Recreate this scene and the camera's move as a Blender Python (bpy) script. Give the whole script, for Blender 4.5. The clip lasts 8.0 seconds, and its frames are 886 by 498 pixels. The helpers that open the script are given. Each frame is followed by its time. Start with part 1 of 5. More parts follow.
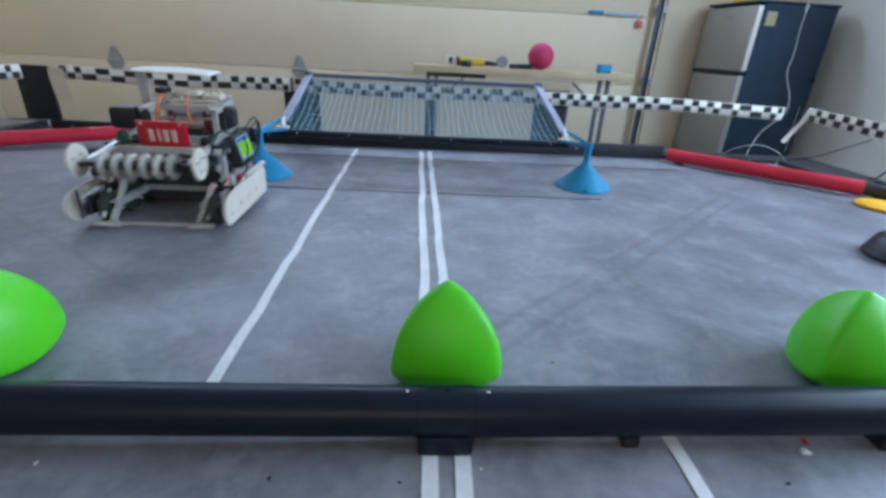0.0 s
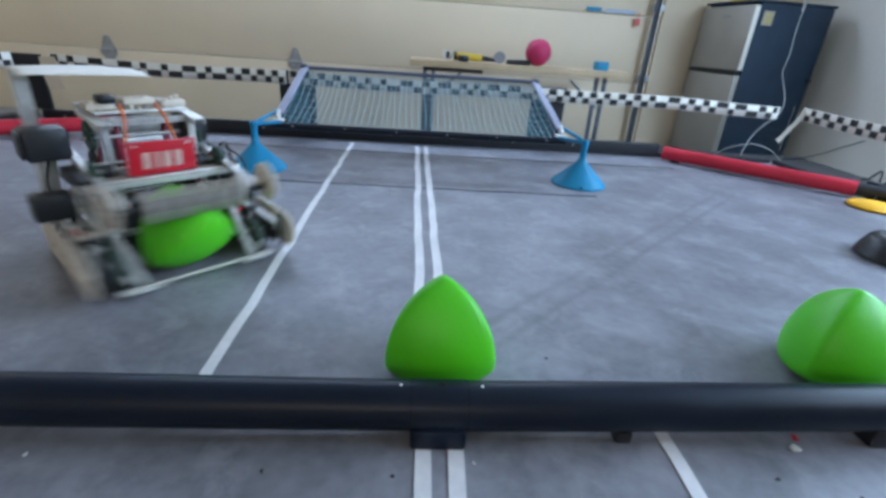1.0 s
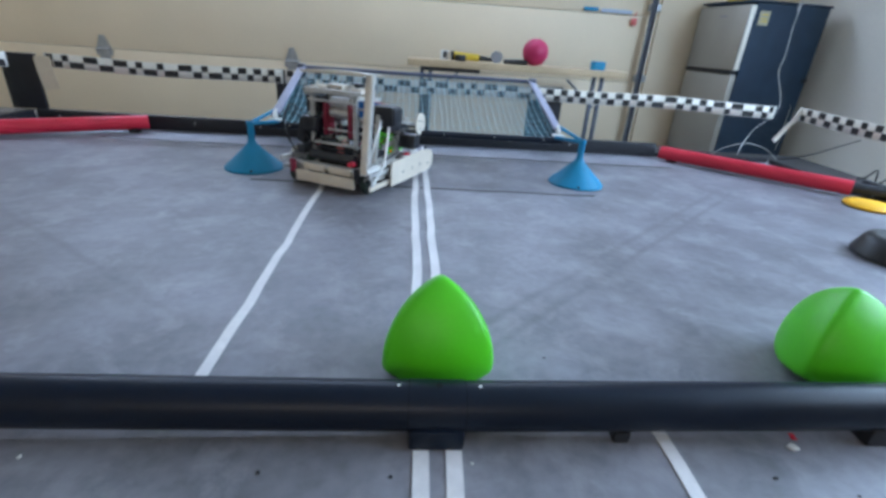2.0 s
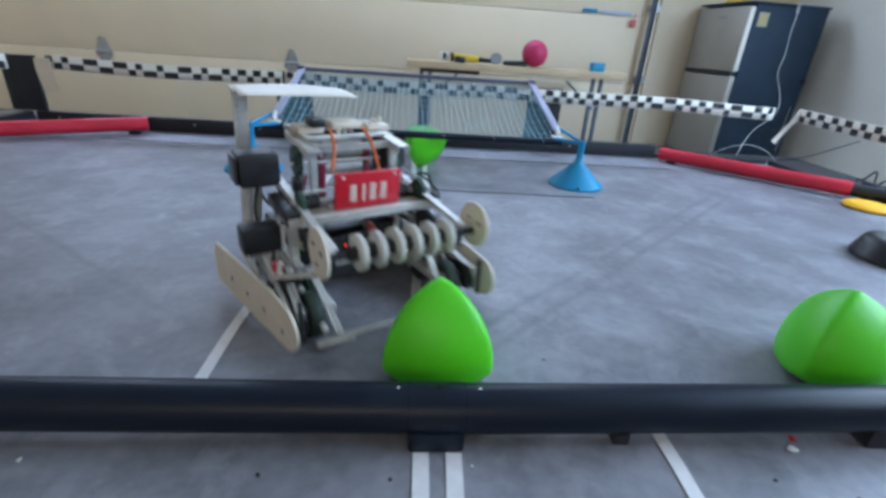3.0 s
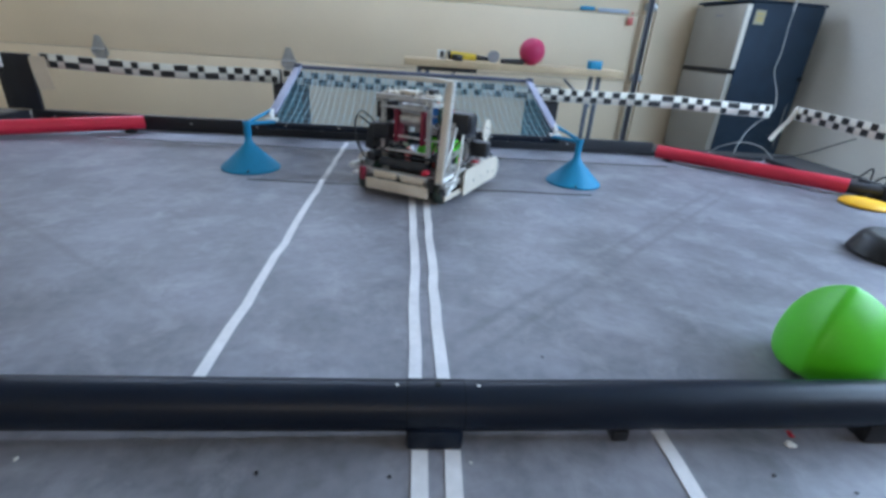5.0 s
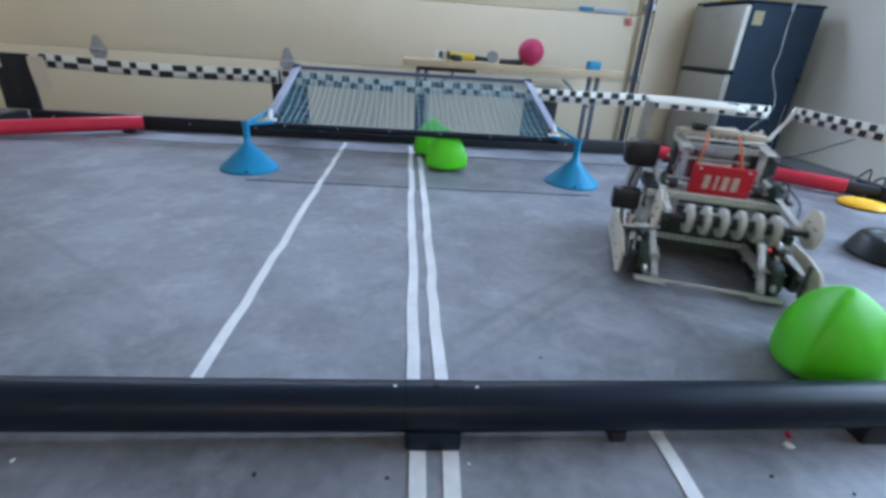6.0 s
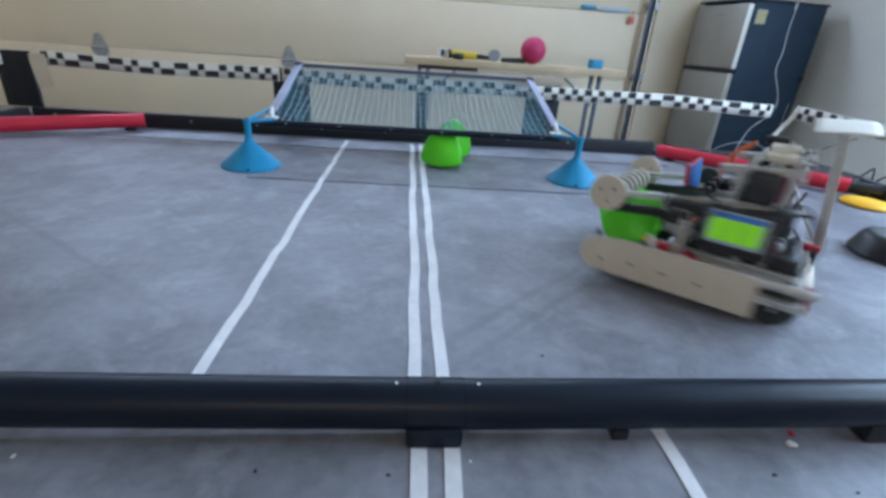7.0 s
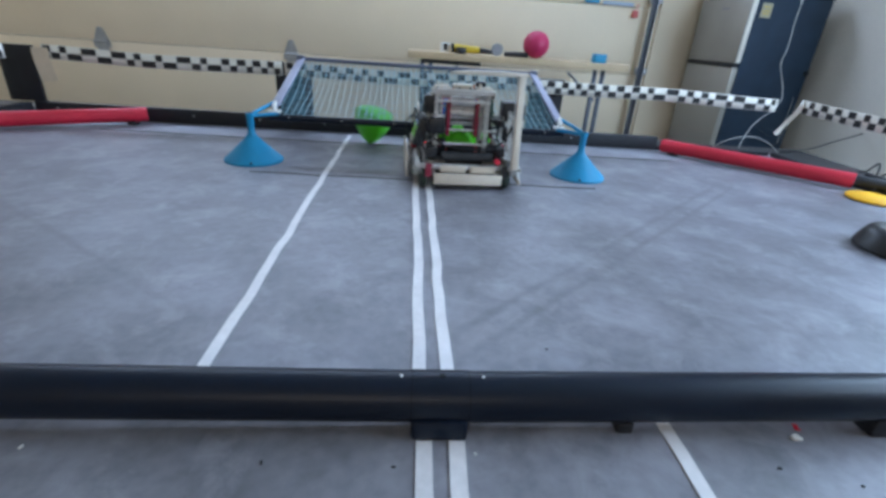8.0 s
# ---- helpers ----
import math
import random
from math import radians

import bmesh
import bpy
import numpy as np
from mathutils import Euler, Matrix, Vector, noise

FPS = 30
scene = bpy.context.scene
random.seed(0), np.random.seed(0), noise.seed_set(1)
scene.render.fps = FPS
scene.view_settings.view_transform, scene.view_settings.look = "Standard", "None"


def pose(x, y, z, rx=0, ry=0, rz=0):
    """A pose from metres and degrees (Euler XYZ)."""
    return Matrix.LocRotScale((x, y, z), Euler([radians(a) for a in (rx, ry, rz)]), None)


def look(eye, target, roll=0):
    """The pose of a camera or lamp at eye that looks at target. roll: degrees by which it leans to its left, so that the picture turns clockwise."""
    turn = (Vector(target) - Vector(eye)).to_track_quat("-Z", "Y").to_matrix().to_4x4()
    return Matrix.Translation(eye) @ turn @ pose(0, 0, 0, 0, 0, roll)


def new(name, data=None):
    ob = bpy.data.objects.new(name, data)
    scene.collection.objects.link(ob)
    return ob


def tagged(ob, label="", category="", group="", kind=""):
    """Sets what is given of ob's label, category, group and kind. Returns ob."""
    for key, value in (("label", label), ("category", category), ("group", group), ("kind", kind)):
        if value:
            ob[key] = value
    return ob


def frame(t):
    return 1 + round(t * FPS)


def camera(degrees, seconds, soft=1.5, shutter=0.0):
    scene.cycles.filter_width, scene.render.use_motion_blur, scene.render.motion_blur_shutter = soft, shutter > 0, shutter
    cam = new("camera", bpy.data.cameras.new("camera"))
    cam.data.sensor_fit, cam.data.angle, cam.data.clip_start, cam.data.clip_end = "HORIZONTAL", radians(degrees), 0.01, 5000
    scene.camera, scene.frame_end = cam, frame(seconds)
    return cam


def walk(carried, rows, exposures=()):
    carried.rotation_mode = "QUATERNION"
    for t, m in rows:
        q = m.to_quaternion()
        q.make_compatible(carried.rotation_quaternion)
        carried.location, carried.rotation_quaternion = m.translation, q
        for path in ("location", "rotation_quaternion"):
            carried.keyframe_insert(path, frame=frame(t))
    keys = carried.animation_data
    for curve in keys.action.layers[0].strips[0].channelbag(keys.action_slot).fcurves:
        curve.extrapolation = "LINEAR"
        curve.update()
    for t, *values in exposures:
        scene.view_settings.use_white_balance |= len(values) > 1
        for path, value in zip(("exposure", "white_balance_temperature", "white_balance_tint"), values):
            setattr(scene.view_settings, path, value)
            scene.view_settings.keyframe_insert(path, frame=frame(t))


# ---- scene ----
cam = camera(87.3, 8.0, 3.2, 0.5)
PATH = [
    (0, (-0.042, -0.472, 0.482), (0.065, 1.356, -0.322), 3.1),
    (0.5, (-0.044, -0.472, 0.481), (0.074, 1.352, -0.332), 3.7),
    (1, (-0.042, -0.471, 0.479), (0.087, 1.349, -0.34), 4.0),
    (1.5, (-0.042, -0.469, 0.477), (0.096, 1.35, -0.343), 4.1),
    (3, (-0.042, -0.469, 0.48), (0.099, 1.352, -0.335), 4.0),
    (3.5, (-0.042, -0.471, 0.479), (0.093, 1.351, -0.337), 3.9),
    (4, (-0.042, -0.469, 0.479), (0.095, 1.35, -0.34), 3.9),
    (4.5, (-0.043, -0.469, 0.477), (0.102, 1.35, -0.343), 3.9),
    (6, (-0.041, -0.468, 0.478), (0.113, 1.35, -0.34), 4.0),
    (6.5, (-0.041, -0.468, 0.476), (0.113, 1.35, -0.342), 4.0),
    (7, (-0.042, -0.467, 0.474), (0.108, 1.35, -0.348), 4.1),
    (7.5, (-0.046, -0.466, 0.475), (0.1, 1.347, -0.357), 4.1),
    (8, (-0.046, -0.467, 0.47), (0.097, 1.343, -0.37), 4.1),
]
walk(cam, [(t, look(eye, target, roll)) for t, eye, target, roll in PATH],
     [(0, -0.09), (1.0, -0.06), (1.7, 0.02), (3.0, 0.04), (3.7, 0.04), (4.5, -0.02), (8, -0.02)])

# ---- world, light ----
world = bpy.data.worlds.new("sky")
scene.world = world
world.use_nodes = True
wn = world.node_tree.nodes
sky = wn.new("ShaderNodeTexSky")
sky.sky_type, sky.sun_disc = "NISHITA", False
sky.sun_elevation, sky.sun_rotation = radians(40), radians(100)
world.node_tree.links.new(sky.outputs[0], wn["Background"].inputs[0])
wn["Background"].inputs[1].default_value = 0.12


def daylight(name, m, sx, sy, watts, colour):
    lamp = bpy.data.lights.new(name, "AREA")
    lamp.shape, lamp.size, lamp.size_y, lamp.energy, lamp.color = "RECTANGLE", sx, sy, watts, colour
    ob = new(name, lamp)
    ob.matrix_basis = m
    return ob


# sky light in the window and the garage door's glazed top row
daylight("window_light", look((2.88, 0.35, 1.475), (0.0, 0.30, 0.1)), 2.5, 1.15, 98, (0.49, 0.71, 1.0))
daylight("door_glass_light", look((-0.76, 3.36, 1.82), (-0.76, 0.6, 0.0)), 4.7, 0.42, 63, (0.52, 0.69, 1.0))
# warm fill lamp added behind the camera, to brighten walls and fronts
daylight("south_fill_light", look((-0.6, -3.78, 1.94), (-0.6, 3.0, 1.0)), 3.0, 0.72, 21, (1.0, 0.88, 0.74))
scene.view_settings.exposure = 0.0


# ---- materials ----
def material(name, colour, rough=0.5, metal=0.0, vary=0.12, scale=6.0, fine=60.0, bump=0.05, mix=None, each=0.0):
    m = bpy.data.materials.new(name)
    m.use_nodes = True
    nt = m.node_tree
    n, l = nt.nodes, nt.links
    b = n["Principled BSDF"]
    co = n.new("ShaderNodeTexCoord")
    big = n.new("ShaderNodeTexNoise")
    big.inputs["Scale"].default_value, big.inputs["Detail"].default_value = scale, 5
    small = n.new("ShaderNodeTexNoise")
    small.inputs["Scale"].default_value, small.inputs["Detail"].default_value = fine, 3
    for t in (big, small):
        l.new(co.outputs["Object"], t.inputs["Vector"])
    ramp = n.new("ShaderNodeValToRGB")
    c2 = mix or [c * (1 - vary) for c in colour]
    c1 = [min(1, c * (1 + vary * 0.6)) for c in colour]
    ramp.color_ramp.elements[0].position, ramp.color_ramp.elements[1].position = 0.32, 0.68
    ramp.color_ramp.elements[0].color, ramp.color_ramp.elements[1].color = (*c2, 1), (*c1, 1)
    add = n.new("ShaderNodeMath")
    add.operation = "MULTIPLY_ADD"
    l.new(small.outputs["Fac"], add.inputs[0])
    add.inputs[1].default_value = 0.4
    sub = n.new("ShaderNodeMath")
    sub.operation = "MULTIPLY_ADD"
    l.new(big.outputs["Fac"], sub.inputs[0])
    sub.inputs[1].default_value, sub.inputs[2].default_value = 0.8, -0.1
    l.new(sub.outputs[0], add.inputs[2])
    l.new(add.outputs[0], ramp.inputs["Fac"])
    last = ramp.outputs["Color"]
    if each:
        info = n.new("ShaderNodeObjectInfo")
        hsv = n.new("ShaderNodeHueSaturation")
        mr = n.new("ShaderNodeMapRange")
        mr.inputs["To Min"].default_value, mr.inputs["To Max"].default_value = 1 - each, 1 + each
        l.new(info.outputs["Random"], mr.inputs["Value"])
        l.new(mr.outputs[0], hsv.inputs["Value"])
        l.new(last, hsv.inputs["Color"])
        last = hsv.outputs["Color"]
    l.new(last, b.inputs["Base Color"])
    b.inputs["Metallic"].default_value = metal
    rr = n.new("ShaderNodeMapRange")
    rr.inputs["To Min"].default_value, rr.inputs["To Max"].default_value = max(0, rough - 0.08), min(1, rough + 0.1)
    l.new(small.outputs["Fac"], rr.inputs["Value"])
    l.new(rr.outputs[0], b.inputs["Roughness"])
    if bump:
        bp = n.new("ShaderNodeBump")
        bp.inputs["Strength"].default_value, bp.inputs["Distance"].default_value = bump * 4, 0.002
        l.new(small.outputs["Fac"], bp.inputs["Height"])
        l.new(bp.outputs[0], b.inputs["Normal"])
    return m


def glow(name, colour, strength):
    m = material(name, [c * 0.3 for c in colour], 0.3, bump=0)
    b = m.node_tree.nodes["Principled BSDF"]
    b.inputs["Emission Color"].default_value = (*colour, 1)
    b.inputs["Emission Strength"].default_value = strength
    return m


def clear(name, colour, rough=0.03, ior=1.1):
    m = bpy.data.materials.new(name)
    m.use_nodes = True
    b = m.node_tree.nodes["Principled BSDF"]
    b.inputs["Base Color"].default_value = (*colour, 1)
    b.inputs["Transmission Weight"].default_value = 1
    b.inputs["Roughness"].default_value = rough
    b.inputs["IOR"].default_value = ior
    return m


def floor_material():
    """Grey sealed field floor: cloudy mottling, pale scuffs, two dark wheel tracks on the diagonal, specks."""
    m = material("field_floor", (0.232, 0.232, 0.264), 0.46, vary=0.34, scale=5.5, fine=42, bump=0.012)
    n, l = m.node_tree.nodes, m.node_tree.links
    b = n["Principled BSDF"]
    old = b.inputs["Base Color"].links[0].from_socket
    co = n.new("ShaderNodeTexCoord")
    # pale scuffs
    sc = n.new("ShaderNodeTexNoise")
    sc.inputs["Scale"].default_value, sc.inputs["Detail"].default_value, sc.inputs["Distortion"].default_value = 9.0, 12, 0.5
    sc.inputs["Roughness"].default_value = 0.66
    l.new(co.outputs["Object"], sc.inputs["Vector"])
    sr = n.new("ShaderNodeMapRange")
    sr.inputs["From Min"].default_value, sr.inputs["From Max"].default_value = 0.50, 0.70
    sr.inputs["To Max"].default_value = 0.6
    l.new(sc.outputs["Fac"], sr.inputs["Value"])
    mx = n.new("ShaderNodeMixRGB")
    mx.inputs["Color2"].default_value = (0.38, 0.38, 0.42, 1)
    l.new(sr.outputs[0], mx.inputs["Fac"])
    l.new(old, mx.inputs["Color1"])
    # darker smudges with crisp edges
    sm = n.new("ShaderNodeTexNoise")
    sm.inputs["Scale"].default_value, sm.inputs["Detail"].default_value, sm.inputs["Roughness"].default_value = 13.0, 12, 0.74
    l.new(co.outputs["Object"], sm.inputs["Vector"])
    sd = n.new("ShaderNodeMapRange")
    sd.inputs["From Min"].default_value, sd.inputs["From Max"].default_value, sd.inputs["To Max"].default_value = 0.52, 0.64, 0.50
    l.new(sm.outputs["Fac"], sd.inputs["Value"])
    my = n.new("ShaderNodeMixRGB")
    my.inputs["Color2"].default_value = (0.15, 0.15, 0.17, 1)
    l.new(sd.outputs[0], my.inputs["Fac"])
    l.new(mx.outputs[0], my.inputs["Color1"])
    mx = my
    # wheel tracks: two bands along the diagonal
    wob = n.new("ShaderNodeTexNoise")
    wob.inputs["Scale"].default_value, wob.inputs["Detail"].default_value = 3.0, 4
    l.new(co.outputs["Object"], wob.inputs["Vector"])
    sep = n.new("ShaderNodeSeparateXYZ")
    l.new(co.outputs["Object"], sep.inputs[0])

    def op(kind, a, bb, c=None):
        x = n.new("ShaderNodeMath")
        x.operation = kind
        for i, v in enumerate((a, bb, c)):
            if v is None:
                continue
            if isinstance(v, (int, float)):
                x.inputs[i].default_value = v
            else:
                l.new(v, x.inputs[i])
        return x.outputs[0]
    across = op("SUBTRACT", op("MULTIPLY", sep.outputs["X"], 0.6856), op("MULTIPLY", sep.outputs["Y"], 0.728))
    across = op("ADD", across, op("MULTIPLY_ADD", wob.outputs["Fac"], 0.03, -0.015))
    along = op("ADD", op("MULTIPLY", sep.outputs["X"], 0.728), op("MULTIPLY", sep.outputs["Y"], 0.6856))
    mask = None
    for centre, width in ((-0.118, 0.009), (-0.064, 0.008)):
        d = op("ABSOLUTE", op("SUBTRACT", across, centre), None)
        k = n.new("ShaderNodeMapRange")
        k.inputs["From Min"].default_value, k.inputs["From Max"].default_value = width * 0.3, width * 1.7
        k.inputs["To Min"].default_value, k.inputs["To Max"].default_value = 1, 0
        l.new(d, k.inputs["Value"])
        mask = k.outputs[0] if mask is None else op("MAXIMUM", mask, k.outputs[0])
    mirror = op("ADD", op("MULTIPLY", sep.outputs["X"], -0.588), op("MULTIPLY", sep.outputs["Y"], -0.809))
    mirror = op("ABSOLUTE", op("ADD", op("ADD", mirror, -0.0597), op("MULTIPLY_ADD", wob.outputs["Fac"], 0.04, -0.02)), None)
    k = n.new("ShaderNodeMapRange")
    k.inputs["From Min"].default_value, k.inputs["From Max"].default_value = 0.003, 0.014
    k.inputs["To Min"].default_value, k.inputs["To Max"].default_value = 1, 0
    l.new(mirror, k.inputs["Value"])
    mask_left = op("MULTIPLY", k.outputs[0], op("MULTIPLY", op("LESS_THAN", sep.outputs["X"], -0.38), op("MULTIPLY_ADD", wob.outputs["Fac"], 1.2, -0.45)))
    e = n.new("ShaderNodeMapRange")
    e.inputs["From Min"].default_value, e.inputs["From Max"].default_value = 0.02, 0.22
    l.new(along, e.inputs["Value"])
    e2 = n.new("ShaderNodeMapRange")
    e2.inputs["From Min"].default_value, e2.inputs["From Max"].default_value = 1.75, 1.55
    l.new(along, e2.inputs["Value"])
    mask = op("MULTIPLY", op("MULTIPLY", mask, op("MULTIPLY", e.outputs[0], e2.outputs[0])), op("MULTIPLY_ADD", wob.outputs["Fac"], 0.80, -0.05))
    mask = op("MAXIMUM", mask, mask_left)
    mt = n.new("ShaderNodeMixRGB")
    mt.inputs["Color2"].default_value = (0.10, 0.10, 0.11, 1)
    l.new(mask, mt.inputs["Fac"])
    l.new(mx.outputs[0], mt.inputs["Color1"])
    l.new(mt.outputs[0], b.inputs["Base Color"])
    return m


M_FLOOR = floor_material()
M_DECK = material("dark_deck", (0.035, 0.034, 0.036), 0.7, vary=0.3, scale=5, fine=60, bump=0.1)
M_CONCRETE = material("concrete", (0.30, 0.29, 0.28), 0.8, vary=0.3, scale=3, fine=40, bump=0.15)
M_WALL = material("beige_wall", (0.77, 0.64, 0.47), 0.75, vary=0.06, scale=1.5, fine=90, bump=0.06)
M_DOORPANEL = material("beige_door", (0.80, 0.66, 0.475), 0.55, vary=0.06, scale=1.2, fine=120, bump=0.04)
M_GREYWALL = material("grey_wall", (0.87, 0.84, 0.77), 0.8, vary=0.06, scale=1.3, fine=70, bump=0.08)
M_CEIL = material("ceiling", (0.75, 0.74, 0.70), 0.9, vary=0.05, fine=40)
M_TAPE = material("white_tape", (0.81, 0.79, 0.80), 0.55, vary=0.14, scale=9, fine=80)
M_BLACKPIPE = material("black_abs", (0.004, 0.009, 0.021), 0.36, vary=0.2, scale=5, fine=9, bump=0)
M_BLACKPIPE.node_tree.nodes["Principled BSDF"].inputs["Specular IOR Level"].default_value = 0.28
M_BLACK = material("black_plastic", (0.015, 0.016, 0.02), 0.4, vary=0.3, scale=12, fine=120)
M_RAIL = material("black_rail", (0.009, 0.010, 0.015), 0.6, vary=0.3, scale=10, fine=90)
M_RED = material("red_pipe", (0.62, 0.020, 0.050), 0.42, vary=0.12, scale=8, fine=90, bump=0.03)
M_BLUE = material("blue_plastic", (0.002, 0.26, 0.48), 0.5, vary=0.12, scale=10, fine=90, bump=0.03)
M_GREEN = material("green_plastic", (0.095, 0.65, 0.010), 0.42, vary=0.07, scale=8, fine=160, bump=0.02)
M_LAV = material("grey_tube", (0.33, 0.34, 0.46), 0.45, vary=0.15, scale=9, fine=80)
M_NET = material("net_cord", (0.33, 0.48, 0.53), 0.7, vary=0.2, scale=30, fine=200)
M_CHECK = material("tape_print", (0.02, 0.02, 0.022), 0.5, vary=0.3)
M_PAPER = material("tape_paper", (0.80, 0.76, 0.68), 0.6, vary=0.08, scale=7, fine=90)
M_MASK = material("masking_tape", (0.62, 0.52, 0.38), 0.7, vary=0.1, scale=9, fine=90)
M_GALV = material("galvanised", (0.45, 0.46, 0.47), 0.45, 0.8, vary=0.25, scale=30, fine=200)
M_ALU = material("aluminium", (0.70, 0.69, 0.66), 0.36, 0.5, vary=0.2, scale=40, fine=220, bump=0.03, each=0.12)
M_CREAM = material("cream_plastic", (0.72, 0.64, 0.53), 0.5, vary=0.08, scale=14, fine=110)
M_TAN = material("tan_plastic", (0.40, 0.34, 0.27), 0.55, vary=0.15, scale=20, fine=120)
M_WHITE = material("white_plastic", (0.80, 0.79, 0.76), 0.45, vary=0.06, scale=14, fine=110)
M_SHEET = material("warped_sheet", (0.82, 0.77, 0.68), 0.5, vary=0.08, scale=14, fine=110)
M_CORD = material("grey_white_cord", (0.48, 0.48, 0.47), 0.55, vary=0.1, scale=20)
M_DARK = material("dark_metal", (0.05, 0.052, 0.058), 0.4, 0.5, vary=0.3, scale=30, fine=150)
M_FLEX = material("flex_wheel", (0.50, 0.48, 0.43), 0.6, vary=0.15, scale=40, fine=150)
M_INK = material("pale_ink", (0.72, 0.52, 0.46), 0.5, vary=0.1)
M_RUBBER = material("orange_band", (0.75, 0.16, 0.04), 0.6)
M_PLATE = material("red_plate", (0.60, 0.012, 0.03), 0.35, vary=0.06)
M_PLATEBLUE = material("blue_edge", (0.03, 0.20, 0.55), 0.4)
M_WHEEL = material("wheel_rubber", (0.03, 0.05, 0.04), 0.6, vary=0.4, scale=50)
M_SCREEN = glow("screen_green", (0.26, 0.80, 0.03), 0.42)
M_SCREENBLUE = glow("screen_blue", (0.03, 0.18, 0.55), 0.3)
M_LED = glow("led_red", (1.0, 0.03, 0.03), 1.6)
M_WOOD = material("pine", (0.60, 0.45, 0.28), 0.6, vary=0.2, scale=5, fine=60, bump=0.1)
M_BALL = material("magenta_rubber", (0.55, 0.025, 0.11), 0.5, vary=0.08, scale=12, fine=150, bump=0.05)
M_YELLOW = material("yellow_plastic", (0.85, 0.42, 0.005), 0.6, vary=0.06)
M_STEEL = material("brushed_steel", (0.36, 0.34, 0.30), 0.45, 0.35, vary=0.08, scale=4, fine=150, bump=0.02)
M_FRIDGE = material("black_enamel", (0.010, 0.030, 0.058), 0.7, vary=0.2, scale=8, fine=140, bump=0.04)
M_CLEAR = clear("clear_panel", (0.98, 0.99, 0.99))
M_TOOLYEL = material("tool_yellow", (0.65, 0.45, 0.03), 0.45)
M_MESH = material("fine_mesh", (0.16, 0.30, 0.36), 0.8, vary=0.15, scale=12, fine=300, bump=0)
M_MESH.node_tree.nodes["Principled BSDF"].inputs["Alpha"].default_value = 0.23
M_NETDARK = material("net_dark", (0.04, 0.25, 0.32), 0.7, vary=0.2)
M_PALEBLUE = material("pale_blue", (0.42, 0.50, 0.62), 0.5)
M_REDTAG = material("red_tag", (0.65, 0.14, 0.12), 0.5)
M_DARKRED = material("dark_red", (0.28, 0.02, 0.05), 0.4)
# for the goal's floor strip and the painted shadow edge by the far wall
M_STRIPDARK = material("strip_dark", (0.055, 0.050, 0.054), 0.6, vary=0.35, scale=9)
M_GEAR = material("gear_green", (0.03, 0.07, 0.05), 0.45, vary=0.2)
M_REARBAR = material("rear_bar", (0.09, 0.10, 0.15), 0.45)
M_TRACK = material("track_steel", (0.15, 0.17, 0.22), 0.5, 0.4, vary=0.25)
M_HOLE = material("dark_hole", (0.002, 0.002, 0.003), 0.9)
M_LABEL = material("old_label", (0.42, 0.38, 0.26), 0.7)
M_GREY = material("grey_plastic", (0.25, 0.25, 0.27), 0.5)


# ---- mesh helpers ----
def box(bm, c, s, m=None, bevel=0.0):
    r = bmesh.ops.create_cube(bm, size=1)
    vs = r["verts"]
    bmesh.ops.scale(bm, vec=s, verts=vs)
    if bevel:
        es = list({e for v in vs for e in v.link_edges})
        g = bmesh.ops.bevel(bm, geom=es, offset=bevel, segments=2, affect="EDGES", profile=0.5)
        vs = list({v for f in g["faces"] for v in f.verts} | {v for v in vs if v.is_valid})
    if m is not None:
        bmesh.ops.transform(bm, matrix=m, verts=vs)
    bmesh.ops.translate(bm, vec=c, verts=vs)
    return vs


def rod(bm, a, b, r, r2=None, seg=14, caps=True):
    a, b = Vector(a), Vector(b)
    d = b - a
    g = bmesh.ops.create_cone(bm, cap_ends=caps, segments=seg, radius1=r, radius2=r if r2 is None else r2, depth=d.length)
    bmesh.ops.transform(bm, matrix=Matrix.Translation((a + b) / 2) @ d.to_track_quat("Z", "Y").to_matrix().to_4x4(), verts=g["verts"])
    return g["verts"]


def lathe(bm, profile, seg=32, m=None):
    """Turns (radius, z) pairs round z."""
    rings = []
    for r, z in profile:
        rings.append([bm.verts.new((r * math.cos(2 * math.pi * i / seg), r * math.sin(2 * math.pi * i / seg), z)) for i in range(seg)])
    for p, q in zip(rings, rings[1:]):
        for i in range(seg):
            bm.faces.new((p[i], p[(i + 1) % seg], q[(i + 1) % seg], q[i]))
    bm.faces.new(rings[0][::-1])
    bm.faces.new(rings[-1])
    if m is not None:
        bmesh.ops.transform(bm, matrix=m, verts=[v for ring in rings for v in ring])


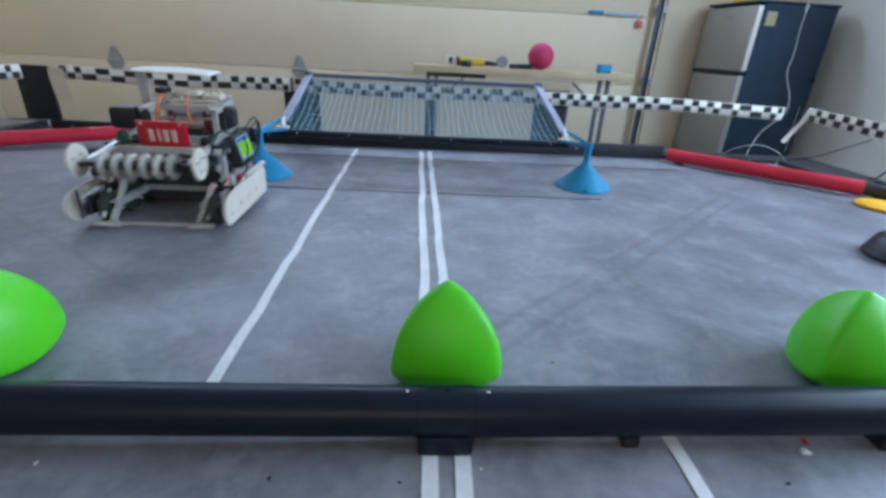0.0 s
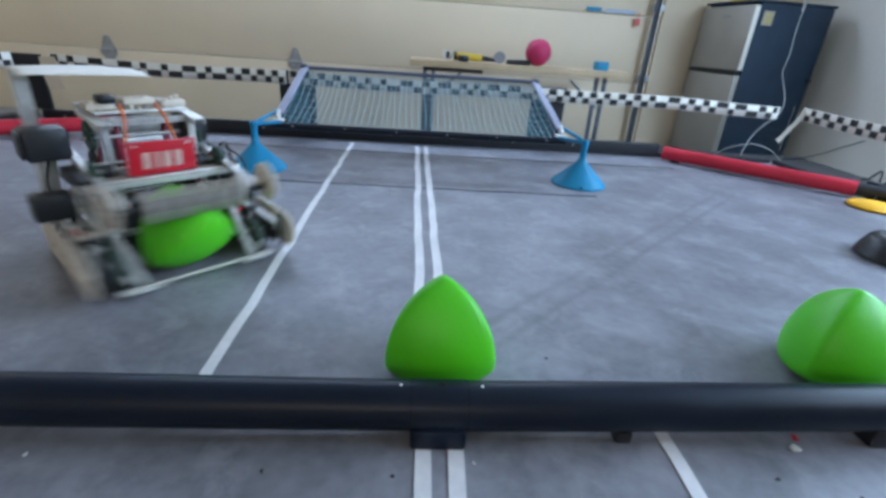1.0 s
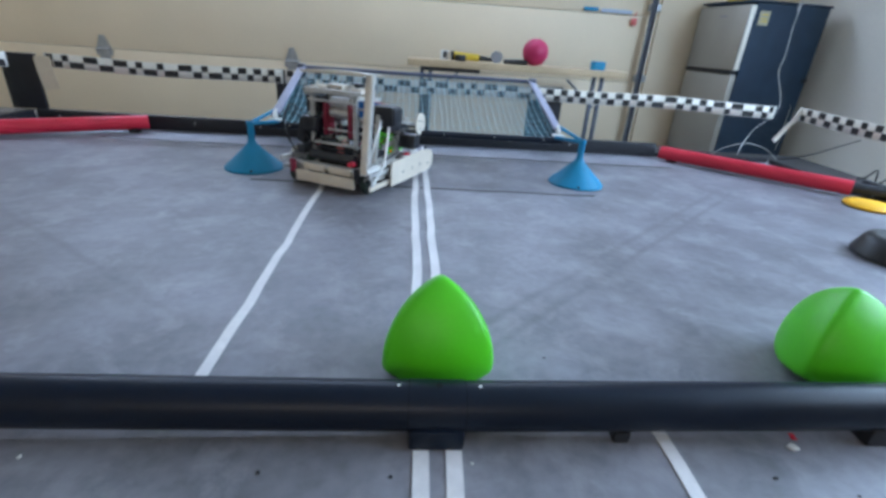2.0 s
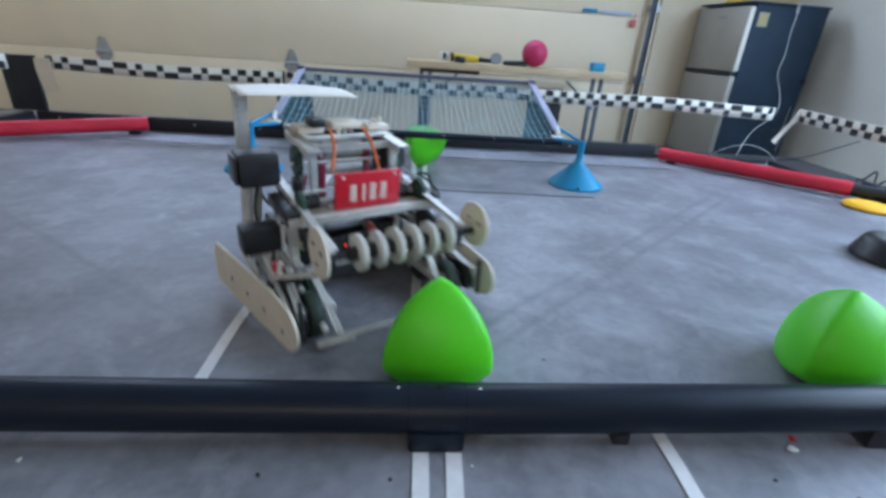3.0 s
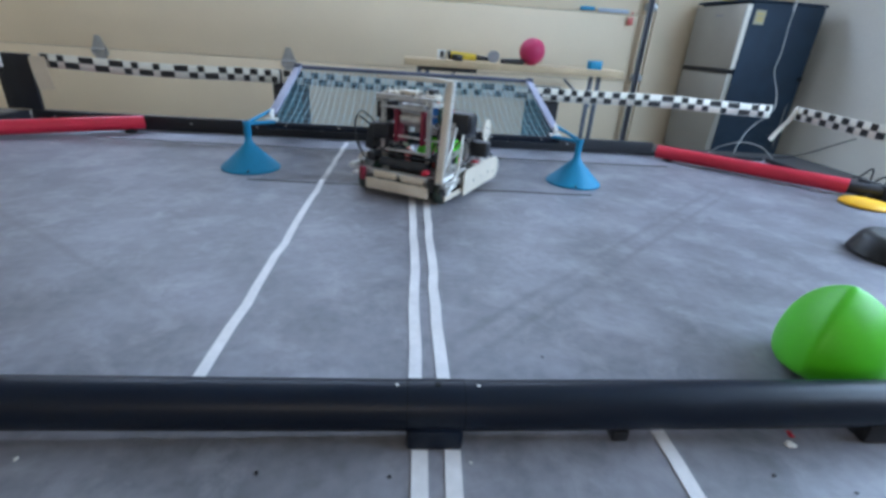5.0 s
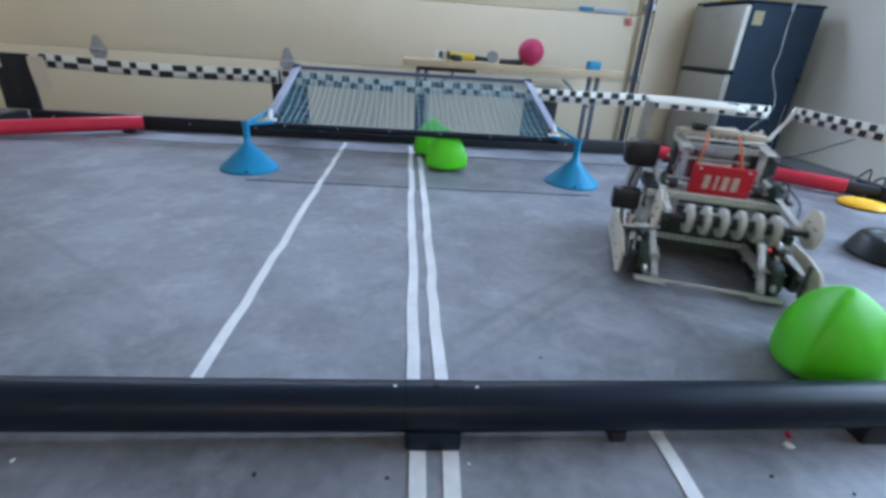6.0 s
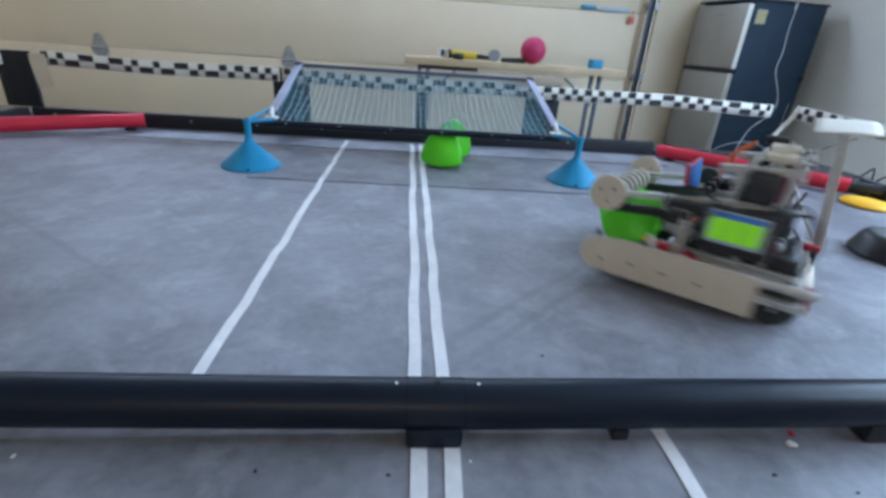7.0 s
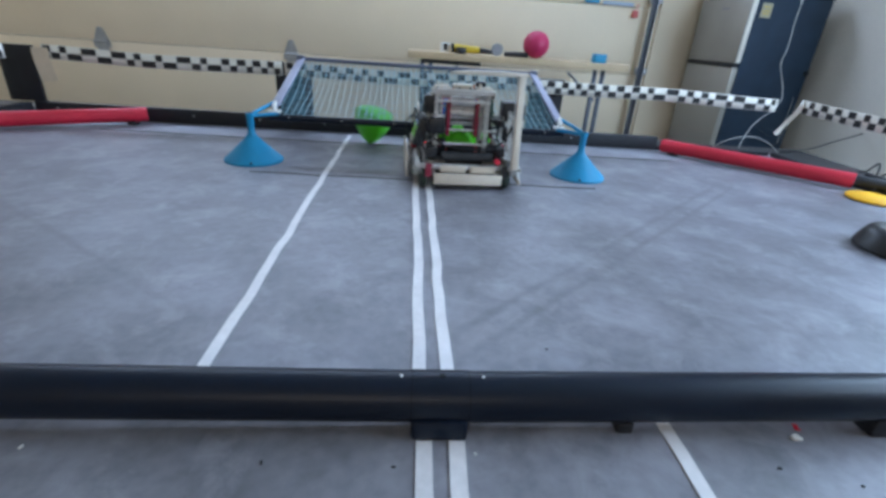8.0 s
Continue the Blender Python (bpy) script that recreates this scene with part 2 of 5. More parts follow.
def tube(bm, pts, r, seg=8):
    """A bent round cord through pts, smoothed."""
    pts = [Vector(p) for p in pts]
    fine = []
    for i in range(len(pts) - 1):
        p0, p1, p2, p3 = pts[max(i - 1, 0)], pts[i], pts[i + 1], pts[min(i + 2, len(pts) - 1)]
        for k in range(6):
            t = k / 6
            fine.append(0.5 * ((2 * p1) + (p2 - p0) * t + (2 * p0 - 5 * p1 + 4 * p2 - p3) * t * t + (3 * p1 - p0 - 3 * p2 + p3) * t ** 3))
    fine.append(pts[-1])
    rings = []
    for i, p in enumerate(fine):
        d = (fine[min(i + 1, len(fine) - 1)] - fine[max(i - 1, 0)]).normalized()
        q = d.to_track_quat("Z", "Y")
        rings.append([bm.verts.new(p + q @ Vector((r * math.cos(2 * math.pi * k / seg), r * math.sin(2 * math.pi * k / seg), 0))) for k in range(seg)])
    for a, b in zip(rings, rings[1:]):
        for k in range(seg):
            bm.faces.new((a[k], a[(k + 1) % seg], b[(k + 1) % seg], b[k]))
    bm.faces.new(rings[0][::-1])
    bm.faces.new(rings[-1])


def strip(bm, pts, width, thick, up=Vector((0, 0, 1))):
    """A flat band of that width along pts (band lies across 'side')."""
    prev = None
    pts = [Vector(p) for p in pts]
    for i, p in enumerate(pts):
        d = (pts[min(i + 1, len(pts) - 1)] - pts[max(i - 1, 0)]).normalized()
        side = d.cross(up).normalized() * width / 2
        nrm = side.cross(d).normalized() * thick
        row = [bm.verts.new(q) for q in (p - side, p + side, p + side + nrm, p - side + nrm)]
        if prev:
            for k in range(4):
                bm.faces.new((prev[k], prev[(k + 1) % 4], row[(k + 1) % 4], row[k]))
        else:
            bm.faces.new(row[::-1])
        prev = row
    bm.faces.new(prev)


def finish(name, bm, mat, smooth=40):
    bmesh.ops.recalc_face_normals(bm, faces=bm.faces)
    me = bpy.data.meshes.new(name)
    if smooth:
        for f in bm.faces:
            f.smooth = True
        for e in bm.edges:
            if len(e.link_faces) == 2 and e.calc_face_angle(0) > radians(smooth):
                e.smooth = False
    bm.to_mesh(me)
    bm.free()
    me.materials.append(mat)
    return me


def part(name, bm, mat, parent, label="", smooth=40):
    ob = new(name, finish(name, bm, mat, smooth))
    ob.parent = parent
    return tagged(ob, label)


def thing(name, m, label, category, group="", kind=""):
    ob = new(name)
    ob.matrix_basis = m
    ob.empty_display_size = 0.05
    return tagged(ob, label, category, group, kind)


def solid(name, bm, mat, label, category, group="", kind="", smooth=40):
    return tagged(new(name, finish(name, bm, mat, smooth)), label, category, group, kind)


def structure(name, bm, mat, label, smooth=40):
    return solid(name, bm, mat, label, name.split("_")[0], kind="structure", smooth=smooth)


# ---- the room ----
FZ = -0.22          # garage floor; the field stands on a low deck above it
XW, XE, YS, YN, ZC = -3.6, 2.85, -3.8, 3.4, 2.6


def room():
    bm = bmesh.new()
    box(bm, ((XW + XE) / 2, (YS + YN) / 2, FZ - 0.05), (XE - XW + 0.4, YN - YS + 0.4, 0.1))
    structure("floor", bm, M_CONCRETE, "bare concrete garage floor")
    bm = bmesh.new()
    box(bm, ((XW + XE) / 2, (YS + YN) / 2, ZC + 0.06), (XE - XW + 0.4, YN - YS + 0.4, 0.12))
    structure("ceiling", bm, M_CEIL, "plain white garage ceiling")
    # north wall: pier on either side of the door and the head above it
    bm = bmesh.new()
    box(bm, ((1.78 + XE) / 2, YN + 0.08, (FZ + ZC) / 2), (XE - 1.78, 0.16, ZC - FZ))
    box(bm, ((XW - 3.3) / 2, YN + 0.08, (FZ + ZC) / 2), (-3.3 - XW, 0.16, ZC - FZ))
    box(bm, ((1.78 - 3.3) / 2, YN + 0.08, (2.12 + ZC) / 2), (1.78 + 3.3, 0.16, ZC - 2.12))
    structure("wall_north", bm, M_WALL, "beige painted wall round the garage door")
    bm = bmesh.new()
    w0, w1, z0, z1 = -1.0, 1.7, 0.85, 2.1
    box(bm, (XE + 0.08, (YS + w0) / 2, (FZ + ZC) / 2), (0.16, w0 - YS, ZC - FZ))
    box(bm, (XE + 0.08, (w1 + YN + 0.16) / 2, (FZ + ZC) / 2), (0.16, YN + 0.16 - w1, ZC - FZ))
    box(bm, (XE + 0.08, (w0 + w1) / 2, (FZ + z0) / 2), (0.16, w1 - w0, z0 - FZ))
    box(bm, (XE + 0.08, (w0 + w1) / 2, (z1 + ZC) / 2), (0.16, w1 - w0, ZC - z1))
    structure("wall_east", bm, M_GREYWALL, "pale grey plastered wall with a window")
    win = thing("window_1", pose(XE + 0.12, (w0 + w1) / 2, (z0 + z1) / 2), "white framed window with daylight behind it", "window", kind="structure")
    bm = bmesh.new()
    for s in (-1, 1):
        box(bm, (0, s * ((w1 - w0) / 2 - 0.025), 0), (0.05, 0.05, z1 - z0))
        box(bm, (0, 0, s * ((z1 - z0) / 2 - 0.025)), (0.05, w1 - w0 - 0.1, 0.05))
    part("window_frame", bm, M_WHITE, win)
    bm = bmesh.new()
    box(bm, (0, 0, 0), (0.006, w1 - w0 - 0.1, z1 - z0 - 0.1))
    pane = part("pane", bm, M_CLEAR, win, "clear glass pane")
    pane.visible_shadow = False
    bm = bmesh.new()
    box(bm, (XW - 0.08, (YS + YN) / 2, (FZ + ZC) / 2), (0.16, YN - YS + 0.3, ZC - FZ))
    structure("wall_west", bm, M_WALL, "beige painted side wall")
    bm = bmesh.new()
    # unseen wall; the high opening is added so the fill lamp shines in
    d0, d1, h0, h1 = -2.15, 0.95, 1.55, 2.33
    box(bm, ((XW + d0) / 2, YS - 0.08, (FZ + ZC) / 2), (d0 - XW, 0.16, ZC - FZ))
    box(bm, ((d1 + XE) / 2, YS - 0.08, (FZ + ZC) / 2), (XE - d1, 0.16, ZC - FZ))
    box(bm, ((d0 + d1) / 2, YS - 0.08, (FZ + h0) / 2), (d1 - d0, 0.16, h0 - FZ))
    box(bm, ((d0 + d1) / 2, YS - 0.08, (h1 + ZC) / 2), (d1 - d0, 0.16, ZC - h1))
    structure("wall_south", bm, M_WALL, "beige wall behind the camera, with an opening added for the fill lamp")


def garage_door():
    door = thing("door_1", pose(0, YN + 0.03, 0), "closed beige sectional garage door with steel hinges", "door", kind="structure")
    zs = (FZ + 0.005, 0.262, 0.74, 1.22, 1.58)
    for z0, z1 in zip(zs, zs[1:]):
        bm = bmesh.new()
        box(bm, (-0.76, 0, (z0 + z1) / 2), (5.06, 0.045, z1 - z0 - 0.005), bevel=0.004)
        part("door_panel", bm, M_DOORPANEL, door)
    # glazed top section: rails, stiles and panes
    bm = bmesh.new()
    for z in (1.603, 2.085):
        box(bm, (-0.76, 0, z), (5.06, 0.045, 0.045))
    for i in range(5):
        box(bm, (-3.255 + i * 1.2475, 0, 1.844), (0.07, 0.045, 0.436))
    part("glazed_section", bm, M_DOORPANEL, door, "top section with a row of windows")
    for i in range(4):
        bm = bmesh.new()
        box(bm, (-2.631 + i * 1.2475, 0.01, 1.844), (1.176, 0.005, 0.434))
        part("door_pane", bm, M_CLEAR, door, "clear pane").visible_shadow = False
    # leaf hinges across the lowest seam: a tapered leaf above and a short one below a rolled barrel
    for x in (-2.365, -0.995):
        bm = bmesh.new()
        y = -0.026
        v = [bm.verts.new(p) for p in ((x - 0.056, y, 0.215), (x + 0.056, y, 0.215), (x + 0.056, y, 0.250), (x + 0.016, y, 0.352), (x - 0.016, y, 0.352), (x - 0.056, y, 0.250))]
        f = bm.faces.new(v)
        g = bmesh.ops.extrude_face_region(bm, geom=[f])
        bmesh.ops.translate(bm, vec=(0, -0.008, 0), verts=[e for e in g["geom"] if isinstance(e, bmesh.types.BMVert)])
        rod(bm, (x - 0.050, y - 0.014, 0.255), (x + 0.050, y - 0.014, 0.255), 0.012)
        box(bm, (x, y - 0.005, 0.195), (0.075, 0.008, 0.045))
        for dx, dz in ((-0.03, 0.235), (0.03, 0.235), (0, 0.32)):
            rod(bm, (x + dx, y, dz), (x + dx, y - 0.016, dz), 0.007, seg=8)
        part("hinge", bm, M_GALV, door, "grey steel leaf hinge")
    # vertical track beside the door
    track = thing("door_track", pose(1.70, YN - 0.06, 0), "dark steel garage door track on the wall", "track", kind="structure")
    bm = bmesh.new()
    for dx, sx, sy in ((-0.012, 0.004, 0.04), (0.012, 0.004, 0.04)):
        box(bm, (dx, 0, (FZ + 2.2) / 2), (sx, sy, 2.2 - FZ))
    box(bm, (0, 0.020, (FZ + 2.2) / 2), (0.028, 0.004, 2.2 - FZ))
    part("channel", bm, M_TRACK, track)
    for z in (0.30, 0.80, 1.4, 1.9):
        bm = bmesh.new()
        box(bm, (0.02, 0.042, z), (0.09, 0.036, 0.05), bevel=0.004)
        part("bracket", bm, M_GALV, track, "grey steel track bracket")


def field_floor():
    bm = bmesh.new()
    box(bm, (0, -0.1, (FZ - 0.003) / 2), (4.3, 4.4, -FZ - 0.003), bevel=0.001)
    structure("deck", bm, M_DECK, "dark boarded deck under the playing field")
    bm = bmesh.new()
    box(bm, (0, -0.200, -0.0015), (3.70, 4.17, 0.003))
    structure("ground", bm, M_FLOOR, "grey mottled playing field floor with scuffs")
    # taped lines, pressed down a little unevenly
    rnd = random.Random(4)

    def line(name, xs, y0, y1, label, wide=0.0205):
        bm = bmesh.new()
        k = int(abs(y1 - y0) / 0.07)
        pts = []
        for i in range(k + 1):
            u = i / k
            pts.append((xs[0] + (xs[1] - xs[0]) * u + rnd.uniform(-0.0029, 0.0029), y0 + (y1 - y0) * u, 0.0006))
        strip(bm, pts, wide, 0.0012)
        solid(name, bm, M_TAPE, label, "floor tape", "white floor lines", smooth=0)
    line("floor_tape", (-0.0215, -0.0425), 0.038, 1.80, "white tape line, slightly wavy, of the centre pair")
    line("floor_tape", (0.0185, 0.0005), 0.038, 1.80, "white tape line, slightly wavy, of the centre pair")
    line("floor_tape", (-0.0185, -0.018), -0.036, -1.5, "white tape line, slightly wavy, of the centre pair")
    line("floor_tape", (0.0235, 0.022), -0.036, -1.5, "white tape line, slightly wavy, of the centre pair")
    line("floor_tape", (-0.3410, -0.3530), 0.02, 1.80, "single white tape line running to the goal", 0.0185)
    line("floor_tape", (0.313, 0.322), 0.02, -1.5, "single white tape line running under the black pipe", 0.019)
    # dark strips on the floor: between the goal's feet and before the far wall
    # the far one puts the wall's shadow edge into the floor colour
    for x0, x1, y0, y1, wide, label in ((-0.60, 0.61, 1.114, 1.106, 0.013, "thin dark strip between the goal's feet"),
                                        (-1.40, 1.16, 1.640, 1.617, 0.012, "shadow edge of the far field wall, laid as a thin dark strip")):
        bm = bmesh.new()
        n = 24
        strip(bm, [(x0 + (x1 - x0) * i / n, y0 + (y1 - y0) * i / n + 0.003 * math.sin(i * 1.1), 0.0004) for i in range(n + 1)], wide, 0.0010)
        solid("floor_strip", bm, M_STRIPDARK, label, "floor strip", "dark strips on the floor", smooth=0)


def checks(bm, u0, u1, place, rnd, wide=0.033):
    """Two staggered rows of printed blocks between u0 and u1; place(u, v) gives the corner points on the band."""
    u, row = u0, 0
    while u < u1 - 0.02:
        w = wide * rnd.choice((0.9, 1, 1.1, 1.9, 1.2))
        w = min(w, u1 - u)
        v0, v1 = (0.003, 0.0295) if row else (0.0305, 0.057)
        q = [place(u, v0), place(u + w * 0.96, v0), place(u + w * 0.96, v1), place(u, v1)]
        bm.faces.new([bm.verts.new(p) for p in q])
        u += w
        row = 1 - row


def check_tape(name, u0, u1, axis, at, z0, inward, seed):
    """A ribbon along the wall's top edge, bowed and sagging a little."""
    rnd = random.Random(seed)
    ph = rnd.uniform(0, 6)

    def place(u, v, off=0.0):
        sag = 0.006 * math.sin(u * 2.3 + ph) + 0.003 * math.sin(u * 7 + ph)
        out = at + inward * (off + 0.003 * math.sin(u * 3.1 + ph))
        z = z0(u) + v + sag
        return (u, out, z) if axis == "x" else (out, u, z)
    ob = thing(name, pose(0, 0, 0), "black and white checkered ribbon along the field wall", "checkered tape", "checkered ribbons on the field walls")
    n = max(4, int((u1 - u0) / 0.05))
    bm = bmesh.new()
    rows = [[bm.verts.new(place(u0 + (u1 - u0) * i / n, v)) for v in (0, 0.06)] for i in range(n + 1)]
    for a, b in zip(rows, rows[1:]):
        bm.faces.new((a[0], b[0], b[1], a[1]))
    band = part("band", bm, M_PAPER, ob)
    md = band.modifiers.new("thick", "SOLIDIFY")
    md.thickness = 0.001
    bm = bmesh.new()
    checks(bm, u0 + 0.01, u1 - 0.01, lambda u, v: place(u, v, 0.0022), rnd)
    pr = tagged(part("print", bm, M_CHECK, ob, "black printed blocks", smooth=0), kind="stuff")
    md = pr.modifiers.new("thick", "SOLIDIFY")
    md.thickness = 0.0006
    return ob


def tape_tail(pts, wide, mat, label):
    """A loose end of tape that hangs down off the wall."""
    bm = bmesh.new()
    strip(bm, pts, wide, 0.001, Vector((0, 1, -0.2)))
    solid("tape_end", bm, mat, label, "tape end")


def perimeter():
    # base rails with bolts, posts and clear panels; open on the camera's own side
    sides = (("x", -1.80, 1.80, 1.865, -1), ("y", -1.80, 1.84, 1.815, -1), ("y", -1.80, 1.84, -1.815, 1))
    for k, (axis, u0, u1, at, inward) in enumerate(sides):
        def P(u, o, z):
            return (u, at - inward * o, z) if axis == "x" else (at - inward * o, u, z)

        def S(u, o, z):
            return (u, o, z) if axis == "x" else (o, u, z)
        wall = thing("field_wall", pose(0, 0, 0), "low clear field wall with a black base rail", "field wall", "walls of the playing field")
        # the rail is lower where the red pipe cuts the far corner
        cut = {0: 1.19, 1: 1.30}.get(k, u1)
        bm = bmesh.new()
        box(bm, P((u0 + cut) / 2, 0, 0.033), S(cut - u0, 0.03, 0.066), bevel=0.003)
        part("base_rail", bm, M_RAIL, wall, "black base rail")
        if cut < u1:
            bm = bmesh.new()
            box(bm, P((cut + u1) / 2 + 0.001, 0, 0.011), S(u1 - cut - 0.002, 0.026, 0.022), bevel=0.003)
            part("low_rail", bm, M_RAIL, wall, "low black rail in the corner")
        for i in range(int((cut - u0) / 0.305)):
            bm = bmesh.new()
            u = u0 + 0.1 + i * 0.305
            c = Vector(P(u, -0.0145, 0.040))
            d = Vector(P(u, -0.0185, 0.040))
            rod(bm, c, d, 0.0045, seg=8)
            part("bolt", bm, M_GALV, wall, "small steel bolt head")
        posts = {0: (-1.83, -0.615, 0.0, 0.585)}.get(k, (-1.75, -0.6, 0.6))
        for u in posts:
            wide = 0.15 if u < -1.76 else (0.165 if axis == "x" and 0.1 < abs(u) < 1 else 0.05)
            bm = bmesh.new()
            box(bm, P(u, 0.004, 0.186), S(wide, 0.02, 0.24), bevel=0.003)
            part("post", bm, M_RAIL, wall, "black upright post")
        bm = bmesh.new()
        box(bm, P((u0 + u1) / 2, 0.001, 0.183), S(u1 - u0, 0.003, 0.222))
        pn = part("clear_panel", bm, M_CLEAR, wall, "clear plastic panel")
        pn.visible_shadow = False
    check_tape("checkered_tape", -1.70, -0.66, "x", 1.848, lambda u: 0.252 - 0.004 * (u + 1.7), -1, 1)
    check_tape("checkered_tape", -0.65, 1.75, "x", 1.846, lambda u: 0.250 - 0.010 * (u + 0.6), -1, 2)
    check_tape("checkered_tape", -1.2, 1.745, "y", 1.795, lambda u: 0.222 + 0.008 * u, -1, 3)
    check_tape("checkered_tape", -1.2, 1.76, "y", -1.795, lambda u: 0.25, 1, 5)
    tape_tail([(1.80, 1.74, 0.287), (1.785, 1.73, 0.277), (1.760, 1.72, 0.235), (1.725, 1.72, 0.185), (1.690, 1.715, 0.135)], 0.023, M_PAPER, "loose curled white end of the ribbon")
    tape_tail([(-1.700, 1.832, 0.300), (-1.698, 1.829, 0.26), (-1.693, 1.828, 0.22), (-1.685, 1.828, 0.160)], 0.070, M_MASK, "beige strip of tape hanging off the corner post")


def corner_bar(name, a, b, label):
    a, b = Vector(a), Vector(b)
    d = (b - a).normalized()
    ob = thing(name, pose(0, 0, 0), label, "corner bar", "red bars across the field corners")
    bm = bmesh.new()
    rod(bm, a, b, 0.0305, seg=28)
    part("pipe", bm, M_RED, ob)
    for p, s in ((b, 1), ):
        bm = bmesh.new()
        rod(bm, p + d * s * 0.001, p + d * s * 0.11, 0.026, seg=20)
        box(bm, p + d * s * 0.07 - Vector((0, 0, a.z / 2 + 0.004)), (0.045, 0.045, a.z - 0.01), bevel=0.003)
        part("end_foot", bm, M_BLACK, ob, "black plastic end foot")
    bm = bmesh.new()
    box(bm, a + d * 0.06 - Vector((0, 0, a.z / 2 + 0.012)), (0.035, 0.035, a.z - 0.024))
    part("saddle", bm, M_BLACK, ob, "small black saddle under the pipe")


# ---- barrier in front of the camera ----
def barrier():
    ob = thing("barrier_pipe", pose(0, 0, 0), "long glossy black pipe on low feet across the field", "barrier")
    for s in (-1, 1):
        bm = bmesh.new()
        off = Vector((0, 0.0145, 0.0080)) if s > 0 else Vector((0, -0.014, 0.0085))
        rod(bm, Vector((s * 0.0345, 0, 0.0420)), Vector((s * 1.17, 0, 0.0420)) + off, 0.0325, seg=48)
        part("pipe", bm, M_BLACKPIPE, ob, "glossy black plastic pipe")
    bm = bmesh.new()
    rod(bm, (-0.036, 0, 0.0420), (0.036, 0, 0.0420), 0.0335, seg=48)
    box(bm, (0, 0, 0.016), (0.072, 0.075, 0.031), bevel=0.006)
    part("coupler", bm, M_BLACKPIPE, ob, "black plastic coupler on a block foot")
    bm = bmesh.new()
    rod(bm, (0.002, 0.000, 0.0740), (0.002, 0.000, 0.0759), 0.0042, seg=14)
    part("screw", bm, M_HOLE, ob, "dark screw head")
    for s in (-1, 1):
        bm = bmesh.new()
        rod(bm, (s * 0.0360, 0, 0.0420), (s * 0.0372, 0, 0.0420), 0.0328, seg=48)
        part("joint", bm, M_HOLE, ob, "dark joint beside the coupler")
    for x in (-0.050, 0.055):
        bm = bmesh.new()
        rod(bm, (x, 0.000, 0.0730), (x, 0.000, 0.0748), 0.0021, seg=10)
        part("rivet", bm, M_WHITE, ob, "tiny white rivet")
    for s in (-1, 1):
        bm = bmesh.new()
        box(bm, (s * 0.66, 0.009 if s > 0 else 0, 0.016), (0.12, 0.066, 0.031), bevel=0.004)
        part("end_foot", bm, M_BLACK, ob, "black block foot")
    for x in (0.25, ):
        bm = bmesh.new()
        box(bm, (x, -0.006, 0.009), (0.022, 0.03, 0.018), bevel=0.003)
        part("foot", bm, M_BLACK, ob, "small black foot")
    # crumbs on the floor before it
    rnd = random.Random(9)
    for x, y, s, mt, lab, cat in ((0.490, -0.026, 0.008, M_WHITE, "small crumpled scrap of white paper", "paper scrap"),
                                  (0.505, -0.006, 0.006, M_RED, "tiny red scrap of plastic", "plastic scrap"),
                                  (0.045, -0.055, 0.0025, M_WHITE, "tiny white crumb", "crumb"), (-0.21, -0.07, 0.003, M_BLACK, "tiny dark crumb", "crumb"),
                                  (-0.055, -0.075, 0.0026, M_BLACK, "tiny dark crumb", "crumb"), (0.43, -0.075, 0.003, M_BLACK, "tiny dark crumb", "crumb"),
                                  (-0.49, -0.05, 0.0035, M_WHITE, "tiny white crumb", "crumb"), (0.52, -0.10, 0.0028, M_BLACK, "tiny dark crumb", "crumb"),
                                  (0.19, 0.16, 0.003, M_BLACK, "tiny dark crumb", "crumb")):
        bm = bmesh.new()
        s *= 0.75
        g = bmesh.ops.create_icosphere(bm, subdivisions=2, radius=s)
        for v in g["verts"]:
            v.co.x *= 1.5
            v.co *= rnd.uniform(0.6, 1.2)
            v.co.z = max(v.co.z * 0.5, -s * 0.3)
        c = solid("scrap" if "scrap" in cat else "crumb", bm, mt, lab + " on the floor", cat)
        c.matrix_basis = pose(x, y, s * 0.3 + 0.0002, 0, 0, rnd.uniform(0, 180))


# ---- game pieces ----
def triball_mesh(d=0.067, R=0.158, soft=34):
    bm = bmesh.new()
    bmesh.ops.create_icosphere(bm, subdivisions=5, radius=1)
    ns = [Vector((0, 0, -1))]
    for i in range(3):
        a = radians(90 + 120 * i)
        ns.append(Vector((math.cos(a) * math.sqrt(8) / 3, math.sin(a) * math.sqrt(8) / 3, 1 / 3)))
    for v in bm.verts:
        u = v.co.normalized()
        acc = 0
        for n in ns:
            k = (R - d) * u.dot(n)
            t = -k + math.sqrt(k * k + R * R - (R - d) ** 2)
            acc += (1 / t) ** soft
        v.co = u * acc ** (-1 / soft)
    zmin = min(v.co.z for v in bm.verts)
    for v in bm.verts:
        v.co.z = max(v.co.z, zmin + 0.004)
    return finish("triball", bm, M_GREEN, 0), -(zmin + 0.004)


TRI_MESH, TRI_Z = triball_mesh()
for f in TRI_MESH.polygons:
    f.use_smooth = True


def triball(m, label):
    ob = new("triball", TRI_MESH)
    ob.matrix_basis = m
    return tagged(ob, label, "game ball", "green game balls")


